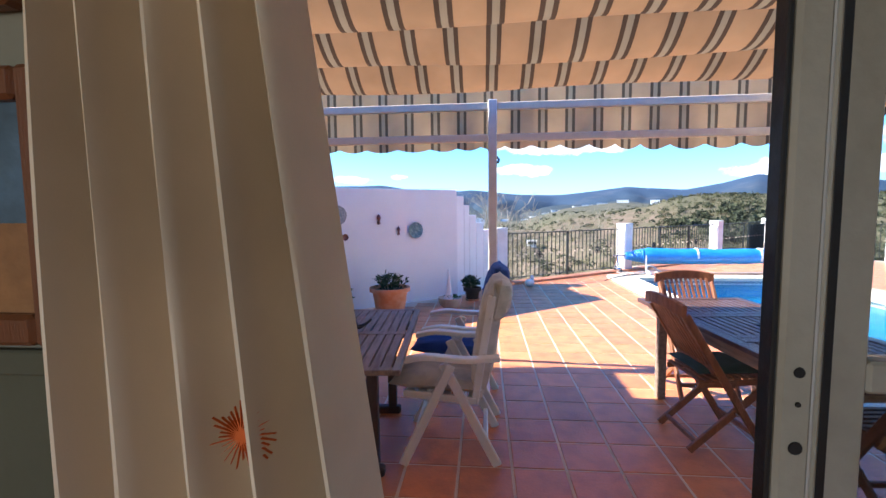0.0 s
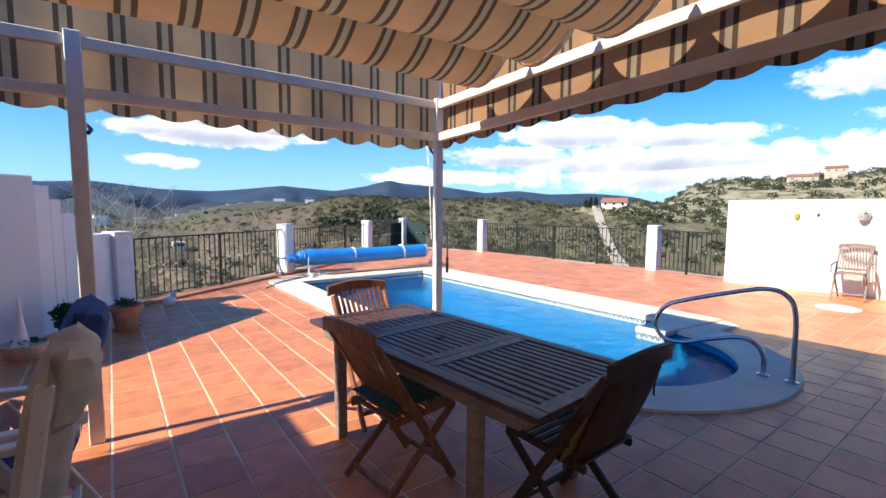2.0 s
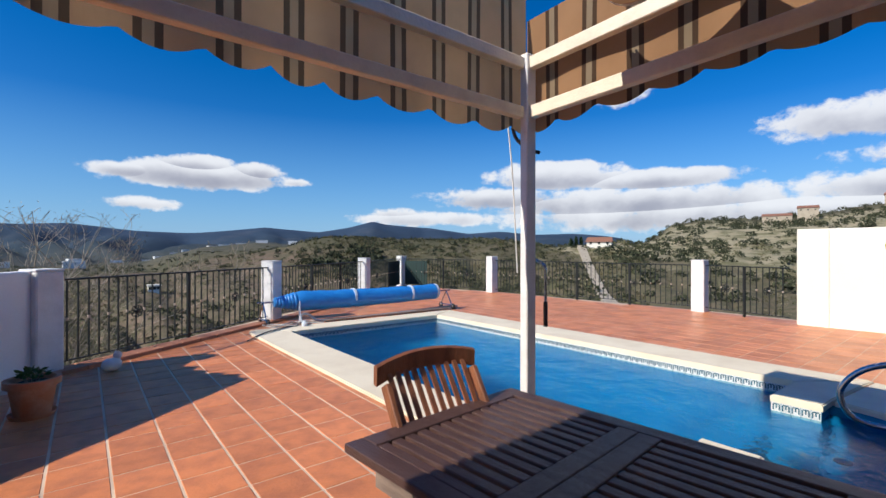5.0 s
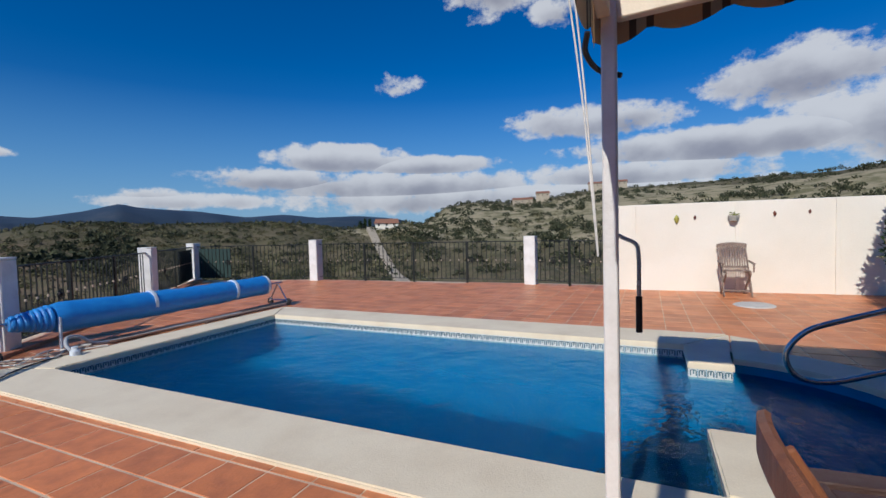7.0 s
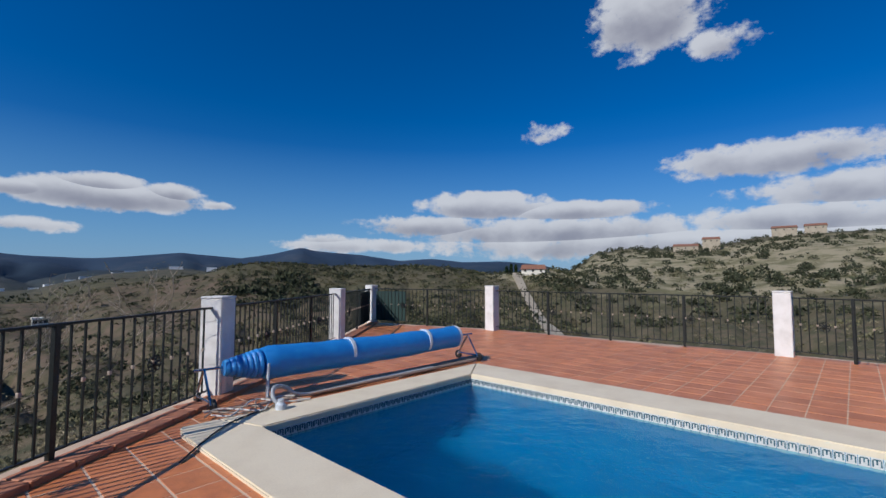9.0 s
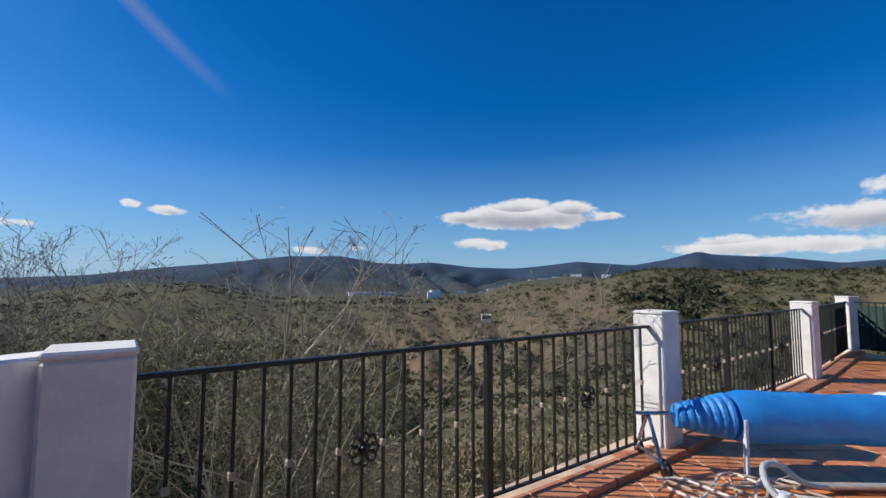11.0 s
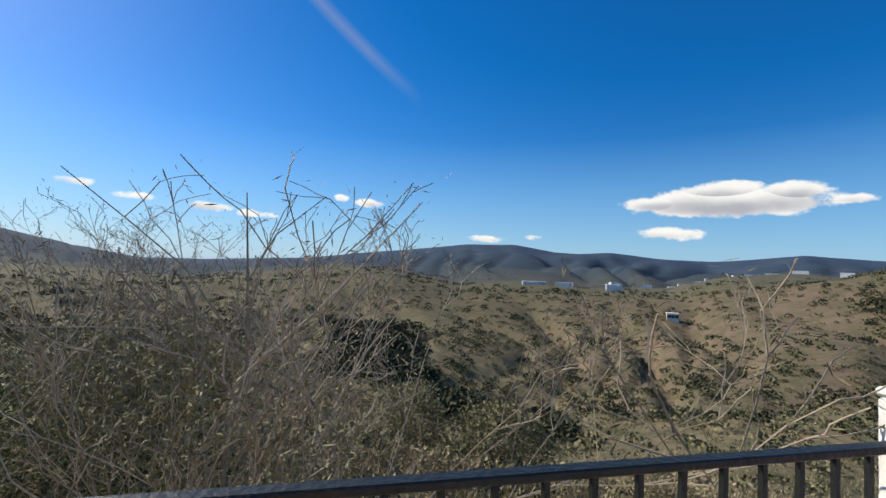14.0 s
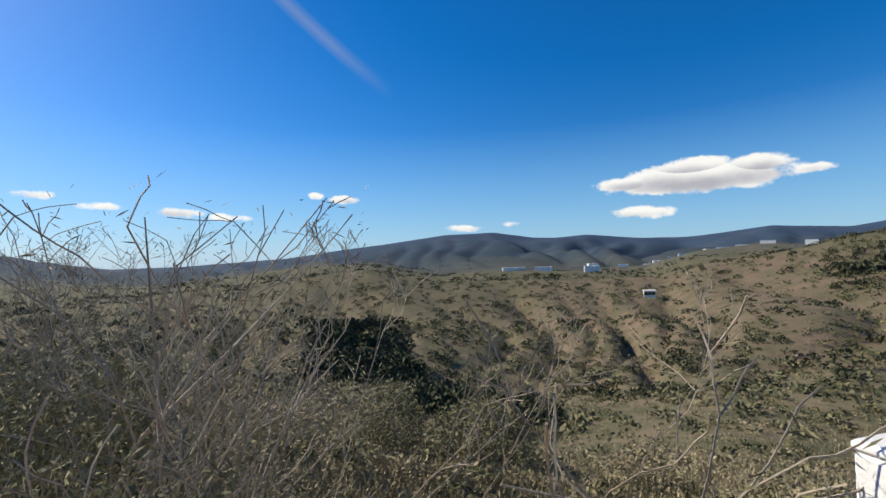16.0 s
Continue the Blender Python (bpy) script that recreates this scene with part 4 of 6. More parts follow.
def canopy(x0, x1, y0, y1):
    """Canvas hung in deep folds across the awning, stripes running out from the house."""
    bm = bmesh.new()
    uvl = bm.loops.layers.uv.new("UVMap")
    nf = 5
    prof = []
    for f in range(nf):
        ya, yb = y0 + (y1 - y0) * f / nf, y0 + (y1 - y0) * (f + 1) / nf
        for k in range(12):
            t = k / 12
            sag = .23 * (4 * t * (1 - t)) ** .75
            prof.append((ya + (yb - ya) * (t + .08 * math.sin(math.pi * t)), 2.78 - sag - .02 * f))
    prof.append((y1, 2.64))
    nx = int((x1 - x0) / .1)
    rows = []
    for j in range(nx + 1):
        x = x0 + (x1 - x0) * j / nx
        rows.append([bm.verts.new((x, y, z + .012 * math.sin(x * 2.1 + y * 5) - .04 * (1 - abs(2 * j / nx - 1)) * math.sin(i * math.pi / 12) ** 2)) for i, (y, z) in enumerate(prof)])
    for j in range(nx):
        for i in range(len(prof) - 1):
            f = bm.faces.new((rows[j][i], rows[j + 1][i], rows[j + 1][i + 1], rows[j][i + 1]))
            for l, (a, b) in zip(f.loops, ((j, i), (j + 1, i), (j + 1, i + 1), (j, i + 1))):
                l[uvl].uv = ((x0 + (x1 - x0) * a / nx) / .262, b * .04)
    return bm


def canopy_hem(x):
    """White webbing that follows the folds at the canvas's side."""
    bm = bmesh.new()
    pts = []
    y0, y1 = HOUSE_Y + .02, AY - .60
    for f in range(5):
        for k in range(12):
            t = k / 12
            pts.append((x + .012, y0 + (y1 - y0) * (f + t + .08 * math.sin(math.pi * t)) / 5, 2.775 - .23 * (4 * t * (1 - t)) ** .75 - .02 * f))
    for p, q in zip(pts, pts[1:]):
        bar(bm, p, q, .045, .006)
    return bm


def build_awning():
    t = thing("awning", "white-painted timber pergola awning with folded tan and dark striped canvas", "awning", (0, 0, 0))
    for x in PX:
        part("post", box(x - .042, AY - .045, 0, x + .042, AY + .012, 2.56, .006), "white_paint", t)
    for x0, x1 in ((PX[0], PX[1]), (PX[1], PX[2])):
        for z in (2.5, 2.2):
            part("beam", box(x0 + .046, AY - .025, z - .035, x1 - .046, AY + .025, z + .035, .005), "beam_warm_bounce", t)
    for x in (PX[0], PX[2]):
        for z in (2.5, 2.2):
            part("side_beam", bar(bmesh.new(), (x, AY - .046, z), (x, HOUSE_Y, z + .12), .05, .075, bevel=.005), "beam_warm_bounce", t)
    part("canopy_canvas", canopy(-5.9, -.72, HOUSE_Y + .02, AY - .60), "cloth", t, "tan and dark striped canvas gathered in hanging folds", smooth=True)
    part("front_valance", scallop_sheet((PX[0] - .06, AY + .055), (PX[2] + .06, AY + .055), 2.98, 2.075), "cloth_backlit", t, "striped canvas valance with a scalloped hem")
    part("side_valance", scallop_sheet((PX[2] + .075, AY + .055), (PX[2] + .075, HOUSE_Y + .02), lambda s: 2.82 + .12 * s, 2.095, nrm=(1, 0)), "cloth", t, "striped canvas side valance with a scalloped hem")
    part("side_curtain", scallop_sheet((PX[0] - .07, AY + .02), (PX[0] - .07, HOUSE_Y + .3), 2.95, .9, nrm=(1, 0), wave=.05), "cloth", t, "striped canvas side curtain")
    for x0 in (-.72,):
        part("edge_hem", canopy_hem(x0), "cord_white", t, "white webbing along the canvas edge")
    for x in PX[1:]:
        part("tie_rope", tube(bmesh.new(), curve_pts([(x - .055, AY + .06, 2.12), (x, AY + .075, 2.06), (x + .06, AY + .03, 2.0), (x + .05, AY - .06, 1.96)], 5), .012, 6), "black", t)
    # crank with its rod
    cx, cy = PX[2] + .04, AY - .02
    part("crank", tube(bmesh.new(), curve_pts([(cx, cy, 1.9), (cx, cy - .005, 1.36), (cx, cy - .03, 1.30), (cx, cy - .085, 1.27), (cx, cy - .10, 1.22), (cx, cy - .10, 1.04)], 4), .009, 8), "steel", t, "steel awning crank")
    part("crank_grip", tube(bmesh.new(), [(cx, cy - .10, 1.05), (cx, cy - .10, .90)], .013, 8), "black", t)
    for k in range(2):
        part("pull_cord", tube(bmesh.new(), curve_pts([(PX[2] - .05 - .03 * k, AY + .16 - .03 * k, 2.5), (PX[2] - .03 - .02 * k, AY + .09 - .015 * k, 1.9), (PX[2] - .045, AY + .03, 1.22)], 5), .004, 6), "cord_white", t)


build_awning()


# ---- furniture ----
def slab(bm, x0, y0, z0, x1, y1, z1, b=.003):
    return add_box(bm, x0, y0, z0, x1, y1, z1, b)


def dining_table_dark():
    t = thing("dining_table", "dark weathered teak extending dining table with slatted top and pale legs", "table", (-1.455, -6.87, 0), 4.5)
    w, h0, h1 = .43, -.99, .99
    z = .735
    part("rim", slab(bmesh.new(), -w, h0, z - .03, -w + .07, h1, z), "teak_dark", t)
    part("rim", slab(bmesh.new(), w - .07, h0, z - .03, w, h1, z), "teak_dark", t)
    for y0, y1 in ((h0, h0 + .08), (-.31, -.235), (-.232, -.16), (.30, .375), (.378, .45), (h1 - .08, h1)):
        part("cross_rail", slab(bmesh.new(), -w + .072, y0, z - .03, w - .072, y1, z), "teak_dark", t)
    for y0, y1, hole in ((h0 + .082, -.312, 0), (-.158, .298, 1), (.452, h1 - .082, 0)):
        n = 13
        for i in range(n):
            x0 = -w + .075 + (2 * w - .15) * i / n
            x1 = x0 + (2 * w - .15) / n - .016
            part("slat", slab(bmesh.new(), x0, y0, z - .022, x1, y1, z - .003), "teak_dark", t)
    part("umbrella_ring", lathe([(.022, z - .02), (.036, z - .02), (.036, z + .002), (.022, z + .002), (.022, z - .02)], 20, (0, .07, 0)), "black", t, "black umbrella hole ring")
    for x in (-w + .05, w - .05):
        part("apron", slab(bmesh.new(), x - .012, h0 + .12, z - .11, x + .012, h1 - .12, z - .032), "teak_grey", t)
    for y in (h0 + .12, h1 - .12):
        part("apron", slab(bmesh.new(), -w + .064, y - .012, z - .11, w - .064, y + .012, z - .032), "teak_grey", t)
    for x in (-w + .045, w - .045):
        for y in (-.62, .63):
            part("leg", slab(bmesh.new(), x - .032, y - .032, 0, x + .032, y + .032, z - .032, .006), "teak_grey", t)


def dining_table_brown():
    t = thing("patio_table", "brown weathered wooden slatted patio table on trestle feet", "table", (-4.13, -7.08, 0), 4)
    w, l, z = .39, .69, .72
    for s in (-1, 1):
        part("rim", slab(bmesh.new(), s * w - .04 * (s > 0) * 1, -l, z - .03, s * w + .04 * (s < 0), l, z), "teak_grey", t)
        part("end_rail", slab(bmesh.new(), -w + .042, s * l - (.05 if s > 0 else 0), z - .03, w - .042, s * l + (.05 if s < 0 else 0), z), "teak_grey", t)
    part("middle_rail", slab(bmesh.new(), -w + .042, -.035, z - .03, w - .042, .035, z), "teak_grey", t)
    n = 12
    for y0, y1 in ((-l + .052, -.037), (.037, l - .052)):
        for i in range(n):
            x0 = -w + .045 + (2 * w - .09) * i / n
            part("slat", slab(bmesh.new(), x0, y0, z - .024, x0 + (2 * w - .09) / n - .009, y1, z - .002), "teak_grey", t)
    for s in (-1, 1):
        part("trestle_foot", slab(bmesh.new(), -.26, s * .40 - .035, 0, .26, s * .40 + .035, .055, .012), "teak_black", t)
        for x in (-.2, .2):
            part("leg", slab(bmesh.new(), x - .03, s * .40 - .03, .056, x + .03, s * .40 + .03, z - .09, .005), "teak_black", t)
        part("top_bearer", slab(bmesh.new(), -.34, s * .40 - .03, z - .088, .34, s * .40 + .03, z - .032, .005), "teak_black", t)
    part("stretcher", slab(bmesh.new(), -.03, -.36, .2, .03, .36, .27, .005), "teak_black", t)
    o = thing("table_ornament", "small dark twisted metal ornament on the brown table", "ornament", (-4.15, -7.0, .722))
    part("wire", tube(bmesh.new(), curve_pts([(-.12, 0, .012), (-.05, .04, .02), (.02, 0, .05), (.06, -.05, .02), (.12, .02, .06), (.05, .06, .012), (-.03, .02, .012)], 5), .008, 6), "black", o)


def folding_chair(label, wood, at, rz, cushion=None):
    """A folding teak chair that faces its +Y: crossed legs, slatted back with a curved top rail, slatted seat."""
    t = thing("folding_chair", label, "chair", at, rz, "folding teak chairs")
    hw = .215
    for s in (-1, 1):
        x = s * hw
        part("long_leg", bar(bmesh.new(), (x, .215, .01), (x, -.30, .86), .024, .045, up=(0, 1, .3), bevel=.004), wood, t)
        part("cross_leg", bar(bmesh.new(), (x - s * .028, -.24, .01), (x - s * .028, .24, .435), .022, .045, up=(0, 1, .3), bevel=.004), wood, t)
        part("pivot", tube(bmesh.new(), [(x - s * .05, .03, .25), (x + s * .02, .03, .25)], .009, 8), "steel", t)
        part("seat_rail", bar(bmesh.new(), (x - s * .03, -.2, .425), (x - s * .03, .25, .445), .022, .035, bevel=.004), wood, t)
    part("stretcher", bar(bmesh.new(), (-hw, .155, .11), (hw, .155, .11), .022, .03, bevel=.004), wood, t)
    part("stretcher", bar(bmesh.new(), (-hw + .03, -.19, .06), (hw - .03, -.19, .06), .022, .03, bevel=.004), wood, t)
    for i in range(10):
        y = -.18 + i * .045
        part("seat_slat", slab(bmesh.new(), -hw + .02, y - .017, .446 + .002 * i, hw - .02, y + .017, .458 + .002 * i, .003), wood, t)
    top = bmesh.new()
    bz = (0.86, 0.93)
    n = 10
    rings = []
    for i in range(n + 1):
        u = -1 + 2 * i / n
        yy, zz = -.325 - .03 * (1 - u * u), .893 + .03 * (1 - u * u)
        rings.append([top.verts.new((u * (hw + .03), yy + a, zz + b)) for a, b in ((-.014, -.034), (.010, -.038), (.012, .032), (.0, .04), (-.014, .034))])
    for A, B in zip(rings, rings[1:]):
        for j in range(5):
            top.faces.new((A[j], A[(j + 1) % 5], B[(j + 1) % 5], B[j]))
    top.faces.new(rings[0])
    top.faces.new(rings[-1][::-1])
    part("top_rail", top, wood, t)
    part("lower_back_rail", bar(bmesh.new(), (-hw, -.115, .52), (hw, -.115, .52), .02, .04, bevel=.003), wood, t)
    for i in range(10):
        u = -.82 + 1.64 * i / 9
        part("back_slat", bar(bmesh.new(), (u * hw, -.115, .53), (u * hw * 1.04, -.32 - .028 * (1 - u * u), .89), .021, .008), wood, t)
    if cushion:
        c = thing("seat_cushion", "thin %s seat cushion on a folding chair" % cushion[1], "cushion", (at[0], at[1], at[2] + .478), rz)
        part("pad", pillow(.40, .40, .05), cushion[0], c, smooth=True)
    return t


def pillow(w, d, h, n=12):
    """A soft cushion lying on Z = 0."""
    bm = bmesh.new()
    top, bot = [], []
    for i in range(n + 1):
        for j in range(n + 1):
            u, v = -1 + 2 * i / n, -1 + 2 * j / n
            k = ((1 - u ** 4) * (1 - v ** 4)) ** .45
            pinch = 1 - .06 * (u * u) * (1 - v * v) - .06 * (v * v) * (1 - u * u)
            x, y = u * w / 2 * pinch, v * d / 2 * pinch
            wr = .06 * h * math.sin(9 * u + 4 * v)
            top.append(bm.verts.new((x, y, h * .45 + k * (h * .55 + wr))))
            bot.append(bm.verts.new((x, y, h * .45 - k * h * .45)) if 0 < i < n and 0 < j < n else None)
    idx = lambda i, j: i * (n + 1) + j
    g = lambda i, j: bot[idx(i, j)] or top[idx(i, j)]
    for i in range(n):
        for j in range(n):
            bm.faces.new((top[idx(i, j)], top[idx(i + 1, j)], top[idx(i + 1, j + 1)], top[idx(i, j + 1)]))
            bm.faces.new((g(i, j + 1), g(i + 1, j + 1), g(i + 1, j), g(i, j)))
    return bm


def white_chair(at, rz, label, cushion, word):
    """A moulded white reclining chair that faces +Y, with a long padded cushion."""
    t = thing("garden_armchair", label, "chair", at, rz, "white plastic garden armchairs")
    for s in (-1, 1):
        x = s * .27
        part("front_leg", bar(bmesh.new(), (x, -.02, .61), (x, .27, .0), .026, .055, up=(0, 1, .5), bevel=.006), "plastic_white", t)
        part("rear_leg", bar(bmesh.new(), (x - s * .03, .03, .61), (x - s * .03, -.29, .0), .026, .055, up=(0, 1, -.5), bevel=.006), "plastic_white", t)
        a = bmesh.new()
        P = curve_pts([(x, -.30, .66), (x, -.1, .645), (x, .12, .66), (x, .26, .635)], 4)
        rings = [[a.verts.new(p + Vector((dx, 0, dz))) for dx, dz in ((-.031, -.012), (-.024, -.017), (.024, -.017), (.031, -.012), (.031, .010), (.024, .016), (-.024, .016), (-.031, .010))] for p in P]
        for A, B in zip(rings, rings[1:]):
            for k in range(8):
                a.faces.new((A[k], A[(k + 1) % 8], B[(k + 1) % 8], B[k]))
        a.faces.new(rings[0])
        a.faces.new(rings[-1])
        part("armrest", a, "plastic_white", t)
        part("back_upright", bar(bmesh.new(), (x - s * .05, -.16, .40), (x - s * .05, -.26, 1.01), .03, .045, up=(0, 1, .4), bevel=.006), "plastic_white", t)
        part("seat_rail", bar(bmesh.new(), (x - s * .05, -.18, .38), (x - s * .05, .27, .42), .03, .045, bevel=.006), "plastic_white", t)
    part("leg_brace", bar(bmesh.new(), (-.27, .2, .15), (.27, .2, .15), .03, .03, bevel=.005), "plastic_white", t)
    part("leg_brace", bar(bmesh.new(), (-.24, -.22, .12), (.24, -.22, .12), .03, .03, bevel=.005), "plastic_white", t)
    for i in range(6):
        y = -.14 + i * .075
        part("seat_slat", bar(bmesh.new(), (-.21, y, .402 + .02 * i / 6), (.21, y, .402 + .02 * i / 6), .05, .012, bevel=.003), "plastic_white", t)
    for i in range(7):
        k = .12 + i * .13
        part("back_slat", bar(bmesh.new(), (-.21, -.16 - .11 * k, .40 + .66 * k), (.21, -.16 - .11 * k, .40 + .66 * k), .012, .05, bevel=.003), "plastic_white", t)
    c = thing("chair_cushion", "padded %s cushion draped over a white garden armchair" % word, "cushion", at, rz)
    s_ = pillow(.47, .56, .10)
    o = part("seat_pad", s_, cushion, c, smooth=True)
    o.matrix_basis = pose(0, .08, .42, 3, 0, 0)
    o = part("back_pad", pillow(.48, .72, .13), cushion, c, smooth=True)
    o.matrix_basis = pose(0, -.16, .73, 99, 0, 0)
    o = part("head_roll", pillow(.46, .24, .15), cushion, c, smooth=True)
    o.matrix_basis = pose(0, -.225, .99, 102, 0, 0)
    for k in (.35, .68):
        part("tie", tube(bmesh.new(), [(-.235, -.18 - .1 * k, .44 + .64 * k), (0, -.11 - .11 * k, .46 + .64 * k), (.235, -.18 - .1 * k, .44 + .64 * k)], .008, 5), cushion, c)
    return t


def sofa():
    t = thing("garden_bench", "wooden slatted garden corner bench beside the brown table", "bench", (-5.12, -7.15, 0))
    for x in (-.45, .42):
        for y in (-1.0, .9):
            part("leg", slab(bmesh.new(), x - .03, y - .03, 0, x + .03, y + .03, .72 if y > 0 else .66, .005), "teak_black", t)
    part("seat_frame", slab(bmesh.new(), -.48, -1.02, .27, .45, .92, .33, .006), "teak_black", t)
    part("back_rail", slab(bmesh.new(), -.5, -1.02, .70, -.45, .86, .76, .006), "teak_black", t)
    part("arm_rail", slab(bmesh.new(), -.44, .88, .70, .47, .94, .735, .006), "teak_black", t)
    for i in range(8):
        x = -.36 + i * .105
        part("arm_slat", slab(bmesh.new(), x - .022, .90, .335, x + .022, .92, .70, .002), "teak_black", t)
    for i in range(14):
        y = -.95 + i * .13
        part("back_slat", slab(bmesh.new(), -.485, y - .025, .335, -.465, y + .025, .70, .002), "teak_black", t)
    specs = (("bench_cushion", "long grey-white mattress cushion on the garden bench", "cushion_grey", (.86, 1.84, .13), (-5.10, -7.20, .335), (0, 0, 0)),
             ("back_cushion", "pale grey padded back cushion on the garden bench", "cushion_grey", (1.0, .50, .14), (-5.43, -7.35, .70), (90, 0, 90)),
             ("back_cushion", "pale cream padded back cushion on the garden bench", "cushion_white", (.60, .44, .15), (-5.39, -6.66, .70), (84, 0, 80)),
             ("throw_pillow", "dark maroon throw pillow on the garden bench", "cushion_brown", (.42, .40, .13), (-5.10, -6.48, .66), (66, 0, 30)),
             ("throw_pillow", "tan throw pillow leaning on the bench arm", "cushion_tan", (.36, .32, .12), (-4.98, -6.50, .60), (72, 0, 8)))
    for nm, lb, m, (w, d, h), at, rot in specs:
        c = thing(nm, lb, "cushion", at)
        o = part("filling", pillow(w, d, h), m, c, smooth=True)
        o.matrix_basis = pose(0, 0, 0, *rot)


dining_table_dark()
dining_table_brown()
chair1 = folding_chair("red-brown folding teak chair with dark green seat pad at table", "teak_red", (-1.80, -6.88, 0), -85, ("cushion_green", "dark green"))
chair2 = folding_chair("dark folding teak chair draped with a cushion at the table", "teak_black", (-1.33, -7.69, 0), 2)
chair3 = folding_chair("sunlit red-brown folding teak chair beside the pool coping", "teak_red", (-1.53, -6.12, 0), 180)
chair4 = folding_chair("grey weathered folding chair standing against the cream wall", "teak_grey", (7.17, -7.03, 0), 93)
for s in (-1, 1):
    bm = bmesh.new()
    bar(bm, (s * .235, -.2, .63), (s * .235, .25, .60), .04, .022, bevel=.004)
    bar(bm, (s * .235, .22, .45), (s * .235, .22, .60), .022, .03)
    part("armrest", bm, "teak_grey", chair4)
cc = thing("draped_cushion", "ochre and dark patterned cushion hung over a dark folding chair", "cushion", (-1.33, -7.69, 0), 2)
o = part("back_pad", pillow(.43, .56, .07), "cushion_brown", cc, smooth=True)
o.matrix_basis = pose(0, -.205, .68, 112, 0, 0)
o.data.materials[0] = M["teak_black"]
o = part("fold", pillow(.34, .42, .10), "cushion_ochre", cc, smooth=True)
o.matrix_basis = pose(-.04, -.10, .63, 112, 0, 6)
part("tie", tube(bmesh.new(), curve_pts([(.22, -.30, .84), (.245, -.28, .78), (.235, -.27, .72), (.255, -.26, .66)], 4), .005, 5), "black", cc)
white_chair((-3.49, -7.08, 0), 90, "white moulded plastic garden armchair by the brown table", "cushion_white", "cream floral")
white_chair((-3.47, -6.42, 0), 90, "white moulded plastic garden armchair by the brown table", "cushion_blue", "dark blue")
sofa()


# ---- plants and ornaments ----
def leaf_cloud(name, n, centre, radius, size, material, seed, parent=None, squash=1.0, floor_z=None, shell=.35):
    """Many small bent leaves in an uneven clump."""
    rng = np.random.default_rng(seed)
    d = rng.normal(size=(n, 3))
    d /= np.linalg.norm(d, axis=1)[:, None]
    lobes = rng.normal(size=(7, 3))
    lobes /= np.linalg.norm(lobes, axis=1)[:, None]
    k = .72 + .4 * np.clip((d @ lobes.T), 0, 1).max(1) ** 3
    r = (shell + (1 - shell) * rng.random(n) ** .5) * k
    P = d * r[:, None] * np.array(radius)
    P[:, 2] *= squash
    P += np.array(centre)
    if floor_z is not None:
        P[:, 2] = np.maximum(P[:, 2], floor_z)
    a = rng.normal(size=(n, 3))
    a[:, 2] = np.abs(a[:, 2]) * .7
    a /= np.linalg.norm(a, axis=1)[:, None]
    b = np.cross(a, rng.normal(size=(n, 3)))
    b /= np.linalg.norm(b, axis=1)[:, None] + 1e-9
    s = (size * (.6 + .8 * rng.random(n)))[:, None]
    V = np.stack((P, P + a * s * .5 + b * s * .22, P + a * s, P + a * s * .5 - b * s * .22), 1).reshape(-1, 3)
    F = [(4 * i, 4 * i + 1, 4 * i + 2, 4 * i + 3) for i in range(n)]
    me = bpy.data.meshes.new(name)
    me.from_pydata(V.tolist(), [], F)
    me.materials.append(M[material])
    ob = new(name, me)
    if parent is not None:
        ob.parent = parent
    return ob


def pot(label, at, r, h, material, plant, seed, lip=.02, saucer=True):
    t = thing("flower_pot", label, "plant pot", (*at, 0))
    part("bowl", lathe([(0, .012), (r * .68, .012), (r * .72, .02), (r * .93, h - .06), (r + lip, h - .055), (r + lip, h), (r - .012, h), (r - .03, h - .05), (0, h - .05)], 32), material, t, smooth=True)
    if saucer:
        part("saucer", lathe([(0, 0), (r * .85, 0), (r * .95, .035), (r * .92, .035), (r * .8, .0115), (0, .0115)], 32), "terracotta", t, smooth=True)
    part("soil", lathe([(0, h - .035), (r * .6, h - .03), (r - .032, h - .045)], 24), "soil", t)
    leaf_cloud("foliage", plant[1], (0, 0, h + plant[0] * .35), (r * plant[2], r * plant[2], plant[0] * .6), plant[3], plant[4], seed, t, floor_z=h - .02)
    bm = bmesh.new()
    rng = random.Random(seed)
    for i in range(14):
        a, rr = rng.uniform(0, 6.28), rng.uniform(.2, .9) * r
        tube(bm, [(rr * .3 * math.cos(a), rr * .3 * math.sin(a), h - .05), (rr * .7 * math.cos(a), rr * .7 * math.sin(a), h + plant[0] * .5), (rr * plant[2] * math.cos(a), rr * plant[2] * math.sin(a), h + plant[0] * rng.uniform(.6, 1.05))], .004, 4)
    part("stems", bm, "twig", t)
    return t


pot("wide terracotta pot with a leafy green plant by the white wall", (-5.33, -3.97), .23, .27, "terracotta", (.30, 420, 1.0, .06, "leaf"), 3)
pot("large terracotta pot with a low succulent by the white wall", (-4.62, -3.60), .27, .42, "terracotta", (.20, 300, .85, .07, "leaf_dark"), 5)
pot("dark clay pot with spiky leaves by the white wall", (-3.47, -2.42), .13, .22, "soil", (.20, 200, 1.1, .08, "leaf_dark"), 7)
pot("terracotta pot with a low green plant near the railing", (-2.95, -2.29), .165, .31, "terracotta", (.07, 110, .7, .05, "leaf"), 8)
t = thing("bowl_planter", "shallow pale stone bowl planter with a white sail ornament", "plant pot", (-3.80, -3.0, 0))
part("bowl", lathe([(0, 0), (.11, 0), (.17, .06), (.19, .16), (.175, .16), (.15, .12), (0, .12)], 28), "stone_pot", t, smooth=True)
bm = lathe([(.085, .12), (.06, .2), (.035, .33), (.018, .48), (.012, .60), (0, .61)], 14, (-.02, 0, 0))
